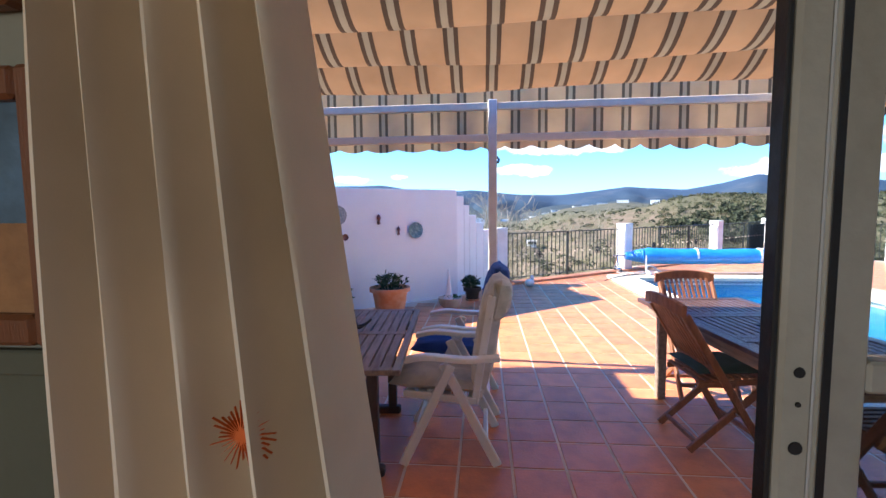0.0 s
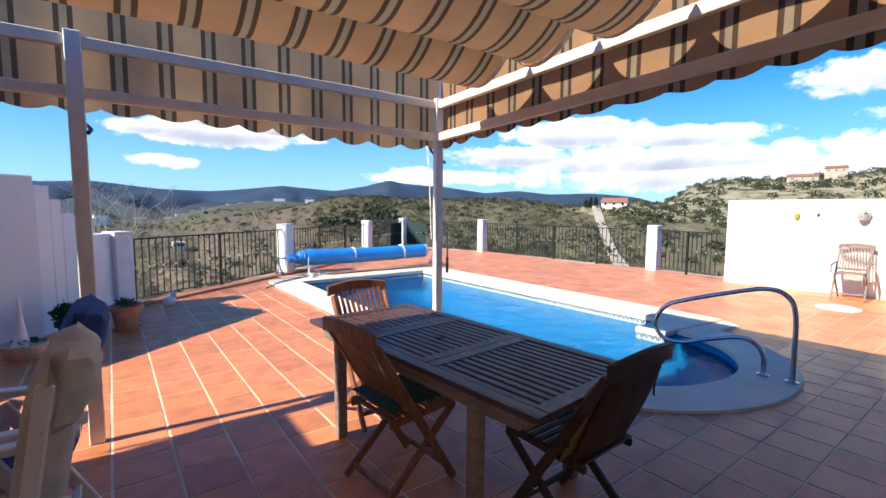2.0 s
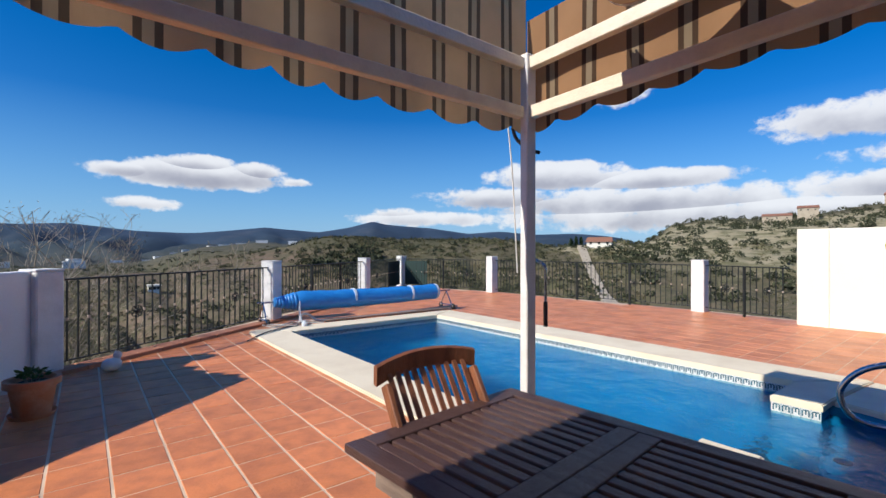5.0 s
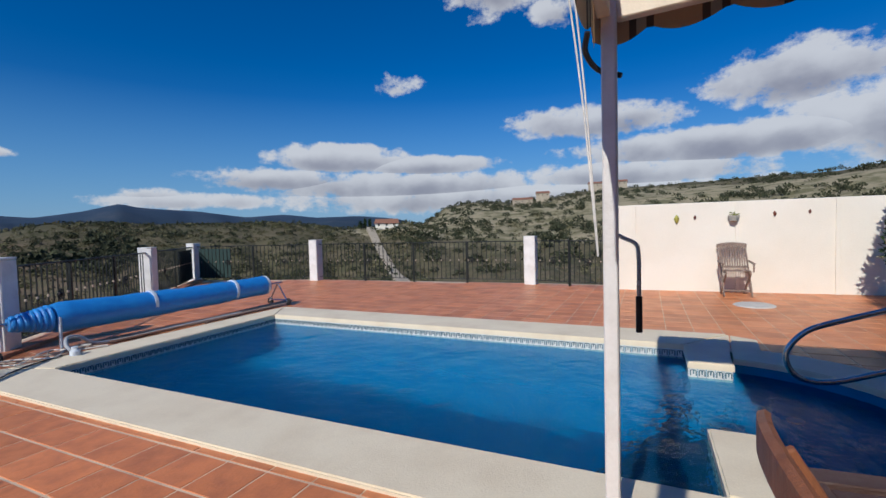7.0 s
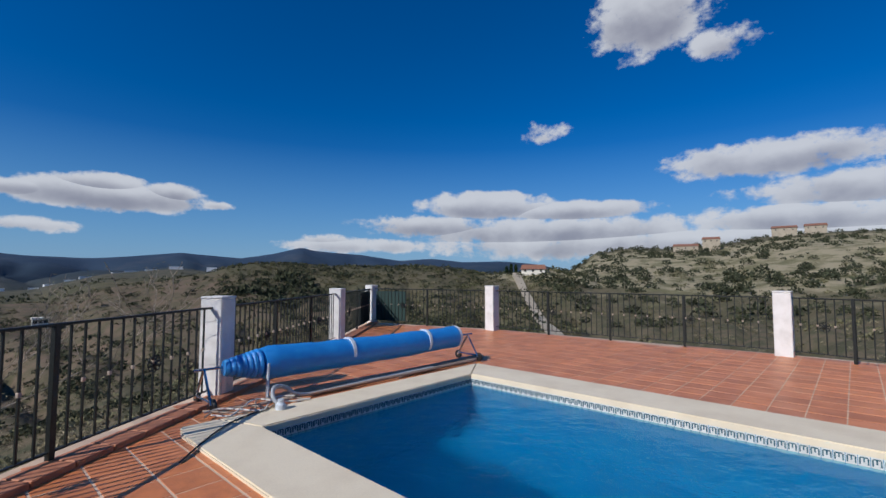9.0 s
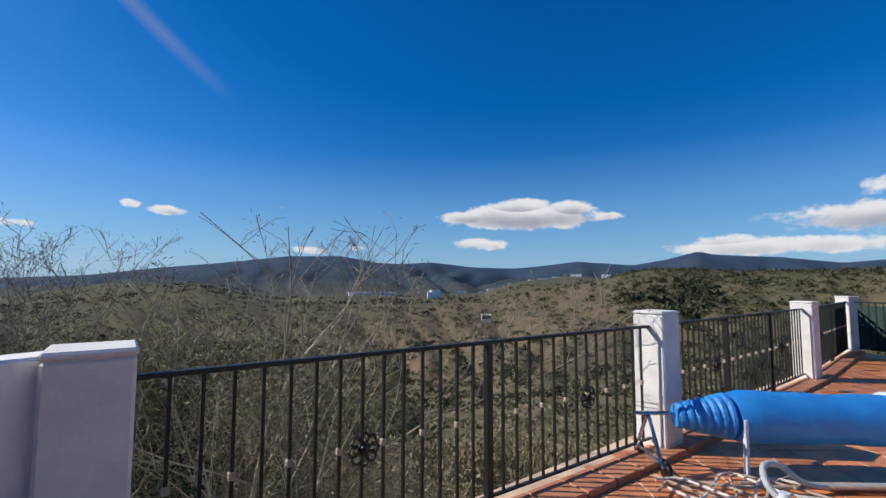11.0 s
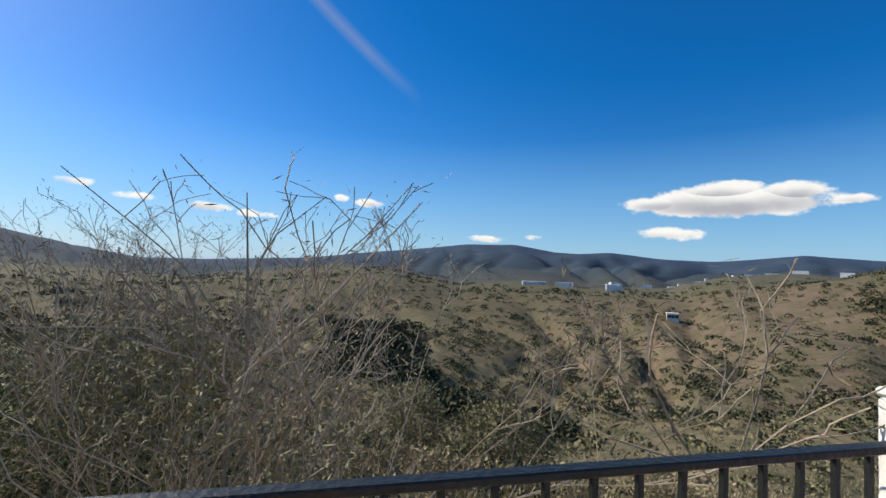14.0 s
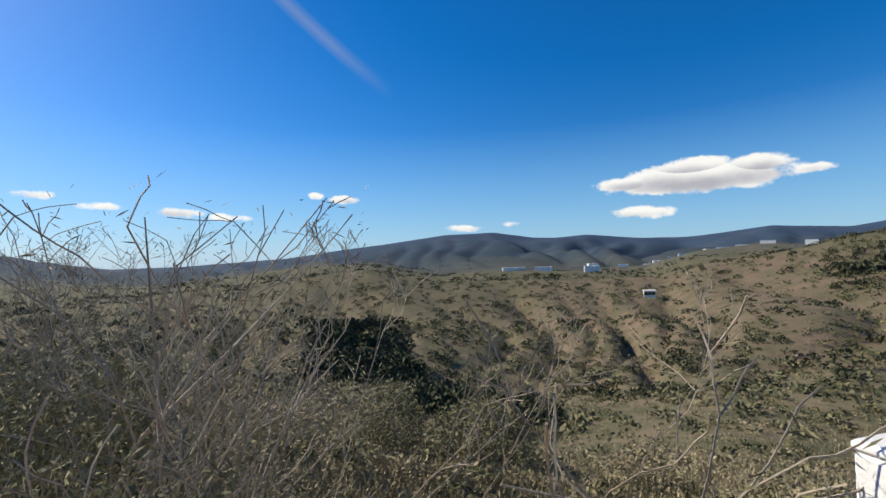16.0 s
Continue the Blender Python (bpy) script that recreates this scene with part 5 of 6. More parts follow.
part("sail_ornament", bm, "white_wall", t, "white tapering ornament standing in the bowl", smooth=True)
leaf_cloud("foliage", 60, (.03, 0, .17), (.12, .12, .04), .05, "leaf", 11, t)

t = thing("cat_ornament", "small white stone cat ornament by the railing", "ornament", (-2.37, -1.02, 0), 30)
bm = bmesh.new()
for c, r, s in (((0, 0, .075), .075, (1.25, .85, 1)), ((.05, 0, .165), .045, (1, .9, 1)), ((-.04, 0, .08), .07, (1.1, .9, 1.0))):
    bmesh.ops.create_uvsphere(bm, u_segments=16, v_segments=10, radius=r, matrix=Matrix.LocRotScale(c, None, s))
for s in (-1, 1):
    bmesh.ops.create_cone(bm, cap_ends=True, segments=6, radius1=.014, radius2=.002, depth=.035, matrix=Matrix.Translation((.045, s * .024, .212)))
part("body", bm, "white_paint", t, smooth=True)

# decorations on the white wall
wd = (Vector((*CORNER, 0)) - Vector((*FARL, 0))).normalized()
wn = Vector((wd.y, -wd.x, 0))


def on_wall(name, label, s, z, build, off=.012):
    p = Vector((*FARL, z)) + wd * s + wn * off
    e = new(name)
    e.matrix_world = Matrix((wd, wn, Vector((0, 0, 1)))).transposed().to_4x4()
    e.matrix_world = Matrix.Translation(p) @ Matrix(((wd.x, wn.x, 0, 0), (wd.y, wn.y, 0, 0), (0, 0, 1, 0), (0, 0, 0, 1)))
    tagged(e, label, "wall decoration")
    build(e)


def plate(r, m1, m2):
    def f(e):
        o = part("dish", lathe([(0, 0), (r * .5, .004), (r * .66, .012), (r, .022), (r, .028), (r * .64, .018), (0, .010)], 32), m1, e, smooth=True)
        o.matrix_basis = pose(0, -.005, 0, -90, 0, 0)
        o = part("motif", lathe([(0, .0125), (r * .36, .0135), (r * .36, .0145), (0, .0145)], 9), m2, e)
        o.matrix_basis = pose(0, -.005, 0, -90, 0, 0)
    return f


def figure(h):
    def f(e):
        bm = lathe([(0, -h / 2), (h * .16, -h * .42), (h * .10, -h * .1), (h * .2, h * .15), (h * .12, h * .35), (0, h / 2)], 10, (0, .02, 0))
        part("body", bm, "ceramic_red", e, smooth=True)
    return f


on_wall("wall_plate", "round grey and white patterned ceramic plate on the white wall", 1.24, 1.24, plate(.155, "ceramic_grey", "ceramic_blue"))
on_wall("wall_plate", "round grey and white patterned ceramic plate on the white wall", 1.83, 1.45, plate(.15, "ceramic_grey", "ceramic_blue"))
on_wall("wall_button", "small round red-brown ceramic disc on the white wall", 1.95, 1.12, plate(.05, "ceramic_red", "ceramic_red"))
on_wall("wall_ornament", "small dark red hanging ceramic ornament on the white wall", 2.5, 1.38, figure(.17))
on_wall("wall_ornament", "small dark red hanging ceramic ornament on the white wall", 2.84, 1.19, figure(.15))
on_wall("wall_plate", "round glazed blue-green ceramic plate on the white wall", 3.16, 1.19, plate(.13, "ceramic_blue", "ceramic_blue"))


# ---- pool equipment ----
def reel():
    t = thing("pool_cover_reel", "blue bubble pool cover rolled on a wheeled reel", "pool cover", (0, 0, 0))
    a, b = Vector((.46, .98, .40)), Vector((3.62, .79, .42))
    d = (b - a)
    pts, rad = [], []
    for i in range(40):
        u = i / 39
        p = a.lerp(b, u)
        k = .185 - .02 * u + .004 * math.sin(u * 21) + .003 * math.sin(u * 47)
        pts.append(p + Vector((0, 0, -.02 * math.sin(math.pi * u))))
        rad.append(k if .01 < u < .99 else k * .9)
    part("roll", tube(bmesh.new(), pts, .17, 28, radii=rad), "blue_cover", t, smooth=True)
    ends, er = [], []
    for i in range(22):
        u = i / 21
        ends.append(a + Vector((-.02 - .38 * u, .02 * u, 0)))
        er.append((.172 - .085 * u) * (1 if i % 3 else .90))
    bm = tube(bmesh.new(), ends, .17, 20, radii=er)
    part("roll_end", bm, "blue_cover", t, "blue cover edge spiralling out in ridges", smooth=False)
    o = part("hanging_flap", box(-.025, -.02, -.36, .0, .02, .1, .004), "strap", t)
    o.matrix_basis = pose(a.x + .02, a.y - .16, .32, 0, 0, 0)
    for u in (.36, .78, .985):
        c = a.lerp(b, u)
        part("strap", tube(bmesh.new(), [c - d.normalized() * .022, c + d.normalized() * .022], .19 - .02 * u, 24), "strap", t, "pale strap round the roll")
    part("axle", tube(bmesh.new(), [(-.22, 1.06, .40), (4.02, .79, .42)], .016, 8), "steel", t)
    for x, y in ((-.12, 1.05), (3.92, .80)):
        for s in (-1, 1):
            part("stand_leg", tube(bmesh.new(), [(x, y, .41), (x, y + s * .22, .07)], .014, 8), "steel", t)
            o = part("wheel", lathe([(0, -.018), (.03, -.02), (.06, -.018), (.068, -.01), (.068, .01), (.06, .018), (.03, .02), (0, .018)], 20), "black", t, smooth=True)
            o.matrix_basis = pose(x + .02, y + s * .22, .068, 0, 90, 0)
        part("stand_bar", tube(bmesh.new(), [(x, y - .2, .10), (x, y + .2, .10)], .012, 8), "steel", t)
    h = thing("pool_pole", "pinkish aluminium pool pole lying on the coping edge", "pole", (0, 0, 0))
    part("tube", tube(bmesh.new(), [(.2, .62, .045), (3.9, .60, .045)], .014, 8), "rope", h)
    h = thing("pool_pole", "weathered pool pole lying beside the cover reel", "pole", (0, 0, 0))
    part("tube", tube(bmesh.new(), [(.35, .74, .02), (3.6, .64, .02)], .014, 8), "rope", h)
    for k, (x0, y0, x1, y1, m) in enumerate(((.9, .66, 3.75, .52, "teak_grey"), (1.5, .80, 4.1, .62, "rope"), (2.2, .58, 3.95, .74, "teak_grey"), (2.6, .86, 4.05, .70, "rope"))):
        h = thing("pool_pole", "weathered wooden pole lying under the cover reel", "pole", (0, 0, 0))
        part("tube", tube(bmesh.new(), [(x0, y0, .018), (x1, y1, .05 + .02 * (k % 2))], .016, 8), m, h)
    h = thing("pool_hose", "grey ribbed pool hose arching beside the reel", "hose", (0, 0, 0))
    P = curve_pts([(.40, .40, .045), (.36, .48, .13), (.42, .58, .20), (.56, .62, .18), (.72, .60, .07), (1.1, .66, .03), (2.0, .70, .03), (2.9, .62, .045)], 7)
    part("tube", tube(bmesh.new(), P, .021, 10), "hose", h, smooth=True)
    h = thing("blue_clamp", "pale blue plastic hose fitting on the coping", "fitting", (.38, .36, .028))
    part("body", lathe([(0, 0), (.05, 0), (.05, .05), (.03, .07), (.03, .1), (0, .1)], 14), "strap", h, smooth=True)
    rng = random.Random(4)
    for k in range(4):
        h = thing("rope", "tangled pale rope lying by the fence pillar", "rope", (0, 0, 0))
        P = [(-.25 + .2 * i + rng.uniform(-.05, .05), .62 + .18 * math.sin(i * 1.7 + k) + rng.uniform(-.06, .06), .045 if rng.random() < .5 else .05) for i in range(6)]
        part("strand", tube(bmesh.new(), curve_pts(P, 5), .009, 6), "cord_white" if k % 2 else "rope", h)
    h = thing("support_pole", "dark cord trailing over the coping corner", "cord", (0, 0, 0))
    part("strand", tube(bmesh.new(), curve_pts([(-.75, -.30, .012), (-.45, .0, .038), (-.1, .3, .038), (.3, .45, .04)], 5), .008, 6), "black", h)


reel()


def pool_rail():
    t = thing("pool_handrail", "curved polished steel pool handrail on the round steps", "handrail", (0, 0, 0))
    x = 1.66
    P = curve_pts([(x, -7.75, .02), (x, -7.75, .30), (x, -7.74, .62), (x, -7.68, .77), (x, -7.52, .82), (x, -7.22, .74), (x, -6.87, .62), (x, -6.64, .52), (x, -6.52, .36), (x, -6.54, .22), (x, -6.64, .15), (x, -6.82, .16), (x, -7.12, .27), (x, -7.34, .33), (x, -7.47, .29), (x, -7.53, .18), (x, -7.53, .02)], 6)
    part("tube", tube(bmesh.new(), P, .021, 14), "steel", t, smooth=True)
    for y in (-7.75, -7.53):
        part("flange", lathe([(0, 0), (.05, 0), (.05, .012), (.024, .02), (.024, .03), (0, .03)], 18, (x, y, .02)), "steel", t, smooth=True)


pool_rail()
t = thing("drain_cover", "round pale concrete drain cover set on the terrace tiles", "cover", (6.07, -7.12, 0))
part("disc", lathe([(0, .025), (.26, .022), (.285, .012), (.29, 0), (0, 0)], 36), "manhole", t)
t = thing("pool_float", "small white floating chlorine dispenser in the pool", "pool float", (1.55, -6.55, -.16))
part("body", lathe([(0, -.02), (.05, -.015), (.055, .02), (.03, .035), (0, .035)], 18), "cord_white", t, smooth=True)

t = thing("outdoor_shower", "black square garden shower column with a chrome head", "shower", (2.34, -8.75, 0))
part("column", box(-.075, -.075, .03, .075, .075, 2.13, .01), "shower_black", t)
part("foot", box(-.10, -.10, 0, .10, .10, .03, .005), "shower_black", t)
part("arm", tube(bmesh.new(), curve_pts([(-.07, .02, 1.98), (-.16, .04, 2.03), (-.24, .05, 2.01), (-.28, .06, 1.95)], 5), .011, 8), "steel", t, "chrome arm", smooth=True)
part("head", lathe([(0, .04), (.02, .03), (.045, 0), (0, -.004)], 18, (-.285, .062, 1.92)), "steel", t, "chrome shower head", smooth=True)
part("tap", tube(bmesh.new(), [(0, .075, 1.05), (0, .13, 1.05)], .016, 10), "steel", t, "chrome tap")
part("hose_tail", tube(bmesh.new(), curve_pts([(.09, .02, .12), (.15, .04, .14), (.2, .03, .05), (.22, .0, .02)], 5), .009, 6), "black", t)

# small things hung on the cream wall
for y, z, nm, lb, m, hh in ((-6.10, 1.42, "wall_ornament", "yellow-green ceramic leaf ornament on the cream wall", "ceramic_yellow", .19), (-6.42, 1.45, "wall_hook", "thin dark hook ornament on the cream wall", "ceramic_red", .10), (-7.72, 1.48, "wall_hook", "thin dark hook ornament on the cream wall", "ceramic_red", .11), (-8.25, 1.5, "wall_hook", "thin dark hook ornament on the cream wall", "ceramic_red", .09)):
    xw = WR0[0] + (WR1[0] - WR0[0]) * (y - WR0[1]) / (WR1[1] - WR0[1]) - .105
    e = thing(nm, lb, "wall decoration", (xw, y, z))
    part("body", lathe([(0, -hh / 2), (hh * .2, -hh * .2), (hh * .26, hh * .15), (hh * .1, hh * .4), (0, hh / 2)], 10), m, e, smooth=True)
xw = 7.62 + .05
e = thing("wall_basket", "pale wall basket with a little green trailing from it", "plant pot", (xw - .12, -7.06, 1.42))
part("basket", lathe([(0, -.06), (.07, -.05), (.10, .05), (.09, .05), (0, .03)], 18), "ceramic_grey", e, smooth=True)
leaf_cloud("foliage", 40, (0, 0, .06), (.07, .07, .04), .05, "leaf_yellow", 4, e)


# ---- house front: door, grilles, curtain ----
def door():
    t = thing("door_patio", "white aluminium sliding patio door slid half open", "door", (0, 0, 0))
    tagged(t, kind="structure")
    part("frame_side", box(-3.0735, -9.535, 0, -3.0500, -9.515, 2.25, .003), "rail_alu_old", t)
    part("frame_edge", box(-3.0780, -9.532, 0, -3.0740, -9.517, 2.25, .001), "black", t, "thin black edge strip")
    part("frame_step", box(-3.0495, -9.528, 0, -3.0435, -9.508, 2.25, .002), "rail_alu", t)
    part("frame_side", box(-3.0430, -9.524, 0, -3.0360, -9.50, 2.25, .003), "rail_alu_old", t)
    # black strip put in for the shade in the gap before the next stile
    part("frame_edge", box(-3.0355, -9.52, 0, -3.0280, -9.50, 2.25, .001), "black", t, "thin black edge strip")
    part("track", box(DX0 + .002, -9.295, -.004, -2.2, -9.20, .012, .003), "rail_alu", t)
    part("head_rail", box(DX0 + .002, -9.295, 2.19, -2.2, -9.20, 2.248, .003), "rail_alu", t)
    y0, y1 = -9.30, -9.255
    x0, x1 = -2.885, -2.28
    part("stile", box(x0, y0, .012, x0 + .06, y1, 2.188, .004), "rail_alu_old", t)
    part("stile", box(x1, y0, .012, x1 + .075, y1, 2.188, .004), "rail_alu_old", t)
    for z0, z1 in ((.012, .12), (1.275, 1.315), (2.12, 2.188)):
        part("rail", box(x0 + .062, y0 + .002, z0, x1 - .002, y1 - .002, z1, .004), "rail_alu_old", t)
    for z0, z1 in ((.122, 1.273), (1.317, 2.118)):
        o = part("pane", box(x0 + .062, -9.28, z0, x1 - .002, -9.274, z1, 0), "glass", t, "clear glass pane")
        o.visible_shadow = False
    for z, r in ((1.385, .004), (1.362, .002), (1.33, .005), (1.25, .004), (1.18, .004)):
        o = part("screw_hole", lathe([(0, 0), (r, 0), (r * .9, .001), (0, .001)], 12), "black", t)
        o.matrix_basis = pose(-3.061, -9.5355, z, 90, 0, 0)


door()


def grille(name, label, x0, x1, y, z0, z1, n, rings=()):
    t = thing(name, label, "window grille", (0, 0, 0))
    for i in range(n):
        x = x0 + (x1 - x0) * i / (n - 1)
        part("bar", tube(bmesh.new(), [(x, y, z0), (x, y, z1)], .009, 8), "iron", t)
    for z in (z0 + .02, (z0 + z1) / 2, z1 - .02):
        part("cross_bar", bar(bmesh.new(), (x0 - .01, y, z), (x1 + .01, y, z), .012, .03), "iron", t)
    for i in range(0, n, 2):
        x = x0 + (x1 - x0) * i / (n - 1)
        for z in rings:
            part("knot", lathe([(.008, -.03), (.022, -.015), (.016, 0), (.022, .015), (.008, .03)], 10, (x, y, z)), "iron", t, smooth=True)
    return t


g = grille("iron_gate", "black wrought-iron security gate folded back against the wall", .05, 1.13, 0, .04, 2.2, 9, (.55, 1.0, 1.65))
for z in (.05, 1.1, 2.19):
    part("frame_bar", bar(bmesh.new(), (.02, 0, z), (1.17, 0, z), .03, .04), "iron", g)
for x in (0, 1.19):
    part("frame_post", bar(bmesh.new(), (x, 0, .03), (x, 0, 2.21), .035, .04), "iron", g)
part("lock_plate", box(1.12, -.02, 1.0, 1.17, .02, 1.2, .004), "iron", g)
g.matrix_world = pose(-1.98, -8.875, 0, 0, 0, 7.2)
grille("window_grille", "black wrought-iron grille over the house window", 1.0, 2.72, -8.86, 1.22, 2.60, 16, (1.5, 2.05))
w = structure(part("window_1", box(.96, HOUSE_Y + .002, 1.18, 2.76, HOUSE_Y + .02, 2.62, .004), "black"))
structure(part("window_sill", box(.92, HOUSE_Y + .002, 1.12, 2.8, HOUSE_Y + .10, 1.178, .006), "white_wall"))
t = thing("iron_shutter", "dark green-black folded metal shutter at the door side", "shutter", (0, 0, 0))
part("leaf", box(-3.712, -9.24, .02, -3.692, -8.952, 2.22, .004), "iron_green", t)
part("leaf", box(-3.689, -9.20, .02, -3.675, -8.96, 2.22, .004), "iron", t)
for z in (.4, 1.1, 1.8):
    part("hinge", tube(bmesh.new(), [(-3.68, -8.945, z), (-3.68, -8.945, z + .1)], .012, 8), "iron", t)
t = thing("padlock_chain", "dull steel chain with an old brass padlock on the gate", "chain", (-.80, -8.70, 0))
for i in range(12):
    o = part("link", tube(bmesh.new(), [(.012 * math.cos(u), .0, .022 * math.sin(u)) for u in (0, 1.05, 2.1, 3.14, 4.19, 5.24)], .004, 6, closed=True), "steel", t)
    o.matrix_basis = pose(0, 0, 1.12 - .035 * i, 0, 0, 90 * (i % 2))
part("padlock", box(-.03, -.012, .62, .03, .012, .68, .006), "rope", t, "tarnished brass padlock")


def curtain():
    t = thing("curtain", "cream cotton curtain gathered beside the door with orange sunburst embroidery", "curtain", (0, 0, 0))
    bm = bmesh.new()
    rows = []
    n = 90
    for k in range(26):
        z = 2.28 - 2.24 * k / 25
        s = k / 25
        xr, xl = -3.448 + (1.46 - z) * .12, -3.765 - (1.46 - z) * .04
        row = []
        for i in range(n + 1):
            u = i / n
            fold = math.sin(u * 2 * math.pi * 5.2 + 1.3 * math.sin(u * 5 + s) + .5) * (.056 + .010 * s) + .012 * math.sin(u * 47 + s * 3) * math.sin(u * 9 + 1) + .003 * math.sin(u * 90 + z * 6)
            row.append(bm.verts.new((xl + (xr - xl) * u, -9.375 + fold, z)))
        rows.append(row)
    for A, B in zip(rows, rows[1:]):
        for i in range(n):
            bm.faces.new((A[i], A[i + 1], B[i + 1], B[i]))
    part("cloth", bm, "curtain", t, smooth=True)
    bm = bmesh.new()
    rng = random.Random(2)
    star = []
    for i in range(60):
        a = 2 * math.pi * i / 60
        r = rng.uniform(.024, .038) if i % 2 else rng.uniform(.004, .008)
        star.append(bm.verts.new((-3.53 + r * math.cos(a), -9.436, 1.27 + r * math.sin(a))))
    f = bm.faces.new(star)
    g = bmesh.ops.extrude_face_region(bm, geom=[f])
    bmesh.ops.translate(bm, verts=[v for v in g["geom"] if isinstance(v, bmesh.types.BMVert)], vec=(0, .004, 0))
    part("embroidery", bm, "orange_thread", t, "orange sunburst embroidery")
    part("rod", tube(bmesh.new(), [(-4.6, -9.375, 2.32), (-1.2, -9.375, 2.32)], .014, 10), "frame_wood", t)


curtain()
t = thing("painting", "framed landscape painting in a dark red wooden frame", "painting", (0, 0, 0))
px0, px1, pz0, pz1 = -4.30, -3.80, 1.335, 1.68
yb = -9.33
for a, b, c, d in ((px0, px0 + .04, pz0, pz1), (px1 - .04, px1, pz0, pz1)):
    part("frame_side", box(a, yb - .032, c, b, yb - .001, d, .006), "frame_wood", t)
for c, d in ((pz0, pz0 + .04), (pz1 - .04, pz1)):
    part("frame_rail", box(px0 + .042, yb - .03, c, px1 - .042, yb - .001, d, .006), "frame_wood", t)
part("canvas_sky", box(px0 + .04, yb - .012, 1.49, px1 - .04, yb - .002, pz1 - .04, 0), "paint_sky", t)
part("canvas_land", box(px0 + .04, yb - .013, pz0 + .04, px1 - .04, yb - .002, 1.49, 0), "paint_land", t)
t = thing("painting", "second small wooden framed picture above the first", "painting", (0, 0, 0))
part("frame", box(-4.30, yb - .03, 1.75, -3.84, yb - .001, 2.05, .006), "frame_wood", t)


# ---- hillside plants ----
def gz(x, y):
    z, r = ground_height(np.array([x]), np.array([y]))
    return float(z[0])


def scatter(name, material, n, az0, az1, r0, r1, size, seed, leaves=26, squash=.75, power=1.0, lsize=.34):
    """Small shrubs strewn over the hillside, joined into one mesh."""
    rng = np.random.default_rng(seed)
    wide = .32 if lsize < .14 else .62
    az = np.radians(az0 + (az1 - az0) * rng.random(n))
    r = np.exp(np.log(r0) + (np.log(r1) - np.log(r0)) * rng.random(n) ** power)
    x, y = CEN[0] + r * np.sin(az), CEN[1] + r * np.cos(az)
    keep = np.array([noise.noise(Vector((a, b, 0)) / (6 + .16 * r1 ** .8)) * .7 + .72 > rng.random() * .98 for a, b, c in zip(x, y, r)])
    x, y, r = x[keep], y[keep], r[keep]
    z, _ = ground_height(x, y)
    m = len(x)
    s = size * (.5 + rng.random(m) ** 2 * 1.3) * (r / r0) ** .12
    d = rng.normal(size=(leaves, 3))
    d /= np.linalg.norm(d, axis=1)[:, None]
    d[:, 2] = np.abs(d[:, 2])
    V = np.empty((m, leaves, 4, 3))
    for k in range(leaves):
        rr = (.55 + .45 * rng.random(m)) * s
        c = np.stack((x + d[k, 0] * rr, y + d[k, 1] * rr, z - .05 * s + d[k, 2] * rr * squash), 1)
        a = d[k] + rng.normal(size=(m, 3)) * .8
        a /= np.linalg.norm(a, axis=1)[:, None]
        b = np.cross(a, rng.normal(size=(m, 3)))
        b /= np.linalg.norm(b, axis=1)[:, None] + 1e-9
        L_ = (s * lsize)[:, None]
        V[:, k, 0], V[:, k, 1], V[:, k, 2], V[:, k, 3] = c - a * L_, c + b * L_ * wide, c + a * L_, c - b * L_ * wide
    V = V.reshape(-1, 3)
    me = bpy.data.meshes.new(name)
    q = len(V) // 4
    me.vertices.add(len(V))
    me.vertices.foreach_set("co", V.ravel())
    me.loops.add(len(V))
    me.loops.foreach_set("vertex_index", np.arange(len(V)))
    me.polygons.add(q)
    me.polygons.foreach_set("loop_start", np.arange(q) * 4)
    me.update(calc_edges=True)
    me.validate()
    me.materials.append(M[material])
    tagged(new(name, me), kind="stuff")


scatter("near_scrub", "leaf_grey", 3000, -100, 60, 12.0, 45, .36, 21, 50, .75, 1.2, .12)
scatter("near_scrub", "leaf", 700, -100, -50, 10.5, 45, .36, 22, 60, .8, 1.2, .12)
scatter("near_scrub", "leaf_olive", 900, -60, 60, 12.0, 45, .42, 36, 60, .75, 1.1, .12)
scatter("near_scrub", "leaf_grey", 1100, -62, 52, 9.0, 12.6, .34, 33, 50, .75, 1.0, .12)
scatter("near_scrub", "scrub", 400, -62, 52, 9.2, 14, .40, 34, 60, .75, 1.0, .12)
scatter("hill_scrub", "scrub", 4500, -95, 125, 24, 150, .40, 23, 24, .75, .8, .17)
scatter("hill_scrub", "leaf_grey", 6000, -95, 125, 20, 170, .36, 24, 20, .7, .8, .17)
scatter("hill_scrub", "leaf_olive", 4600, -95, 60, 30, 172, .62, 29, 40, .8, .8, .18)
scatter("hill_scrub", "shrub_dark", 4800, -95, 60, 44, 172, .66, 35, 42, .85, .8, .19)
scatter("hill_scrub", "shrub_dark", 420, -36, -24, 50, 84, 1.15, 37, 60, .95, 1.0, .17)
scatter("hill_scrub", "shrub_dark", 260, -24, -8, 34, 50, .8, 38, 44, .9, 1.0, .2)
scatter("hill_scrub", "shrub_dark", 130, 20, 30, 100, 132, 1.3, 39, 50, .9, 1.0, .25)
scatter("hill_scrub", "leaf_olive", 900, 55, 125, 60, 360, .9, 30, 34, .8, .62, .19)
scatter("hill_scrub", "shrub_dark", 2300, 58, 125, 80, 372, 1.55, 26, 56, .9, .55, .19)
scatter("hill_scrub", "shrub_dark", 700, 26, 64, 70, 168, 1.15, 27, 30, .85, .7, .2)
scatter("hill_scrub", "scrub", 2500, 20, 64, 60, 168, .8, 28, 20, .8, .7, .2)
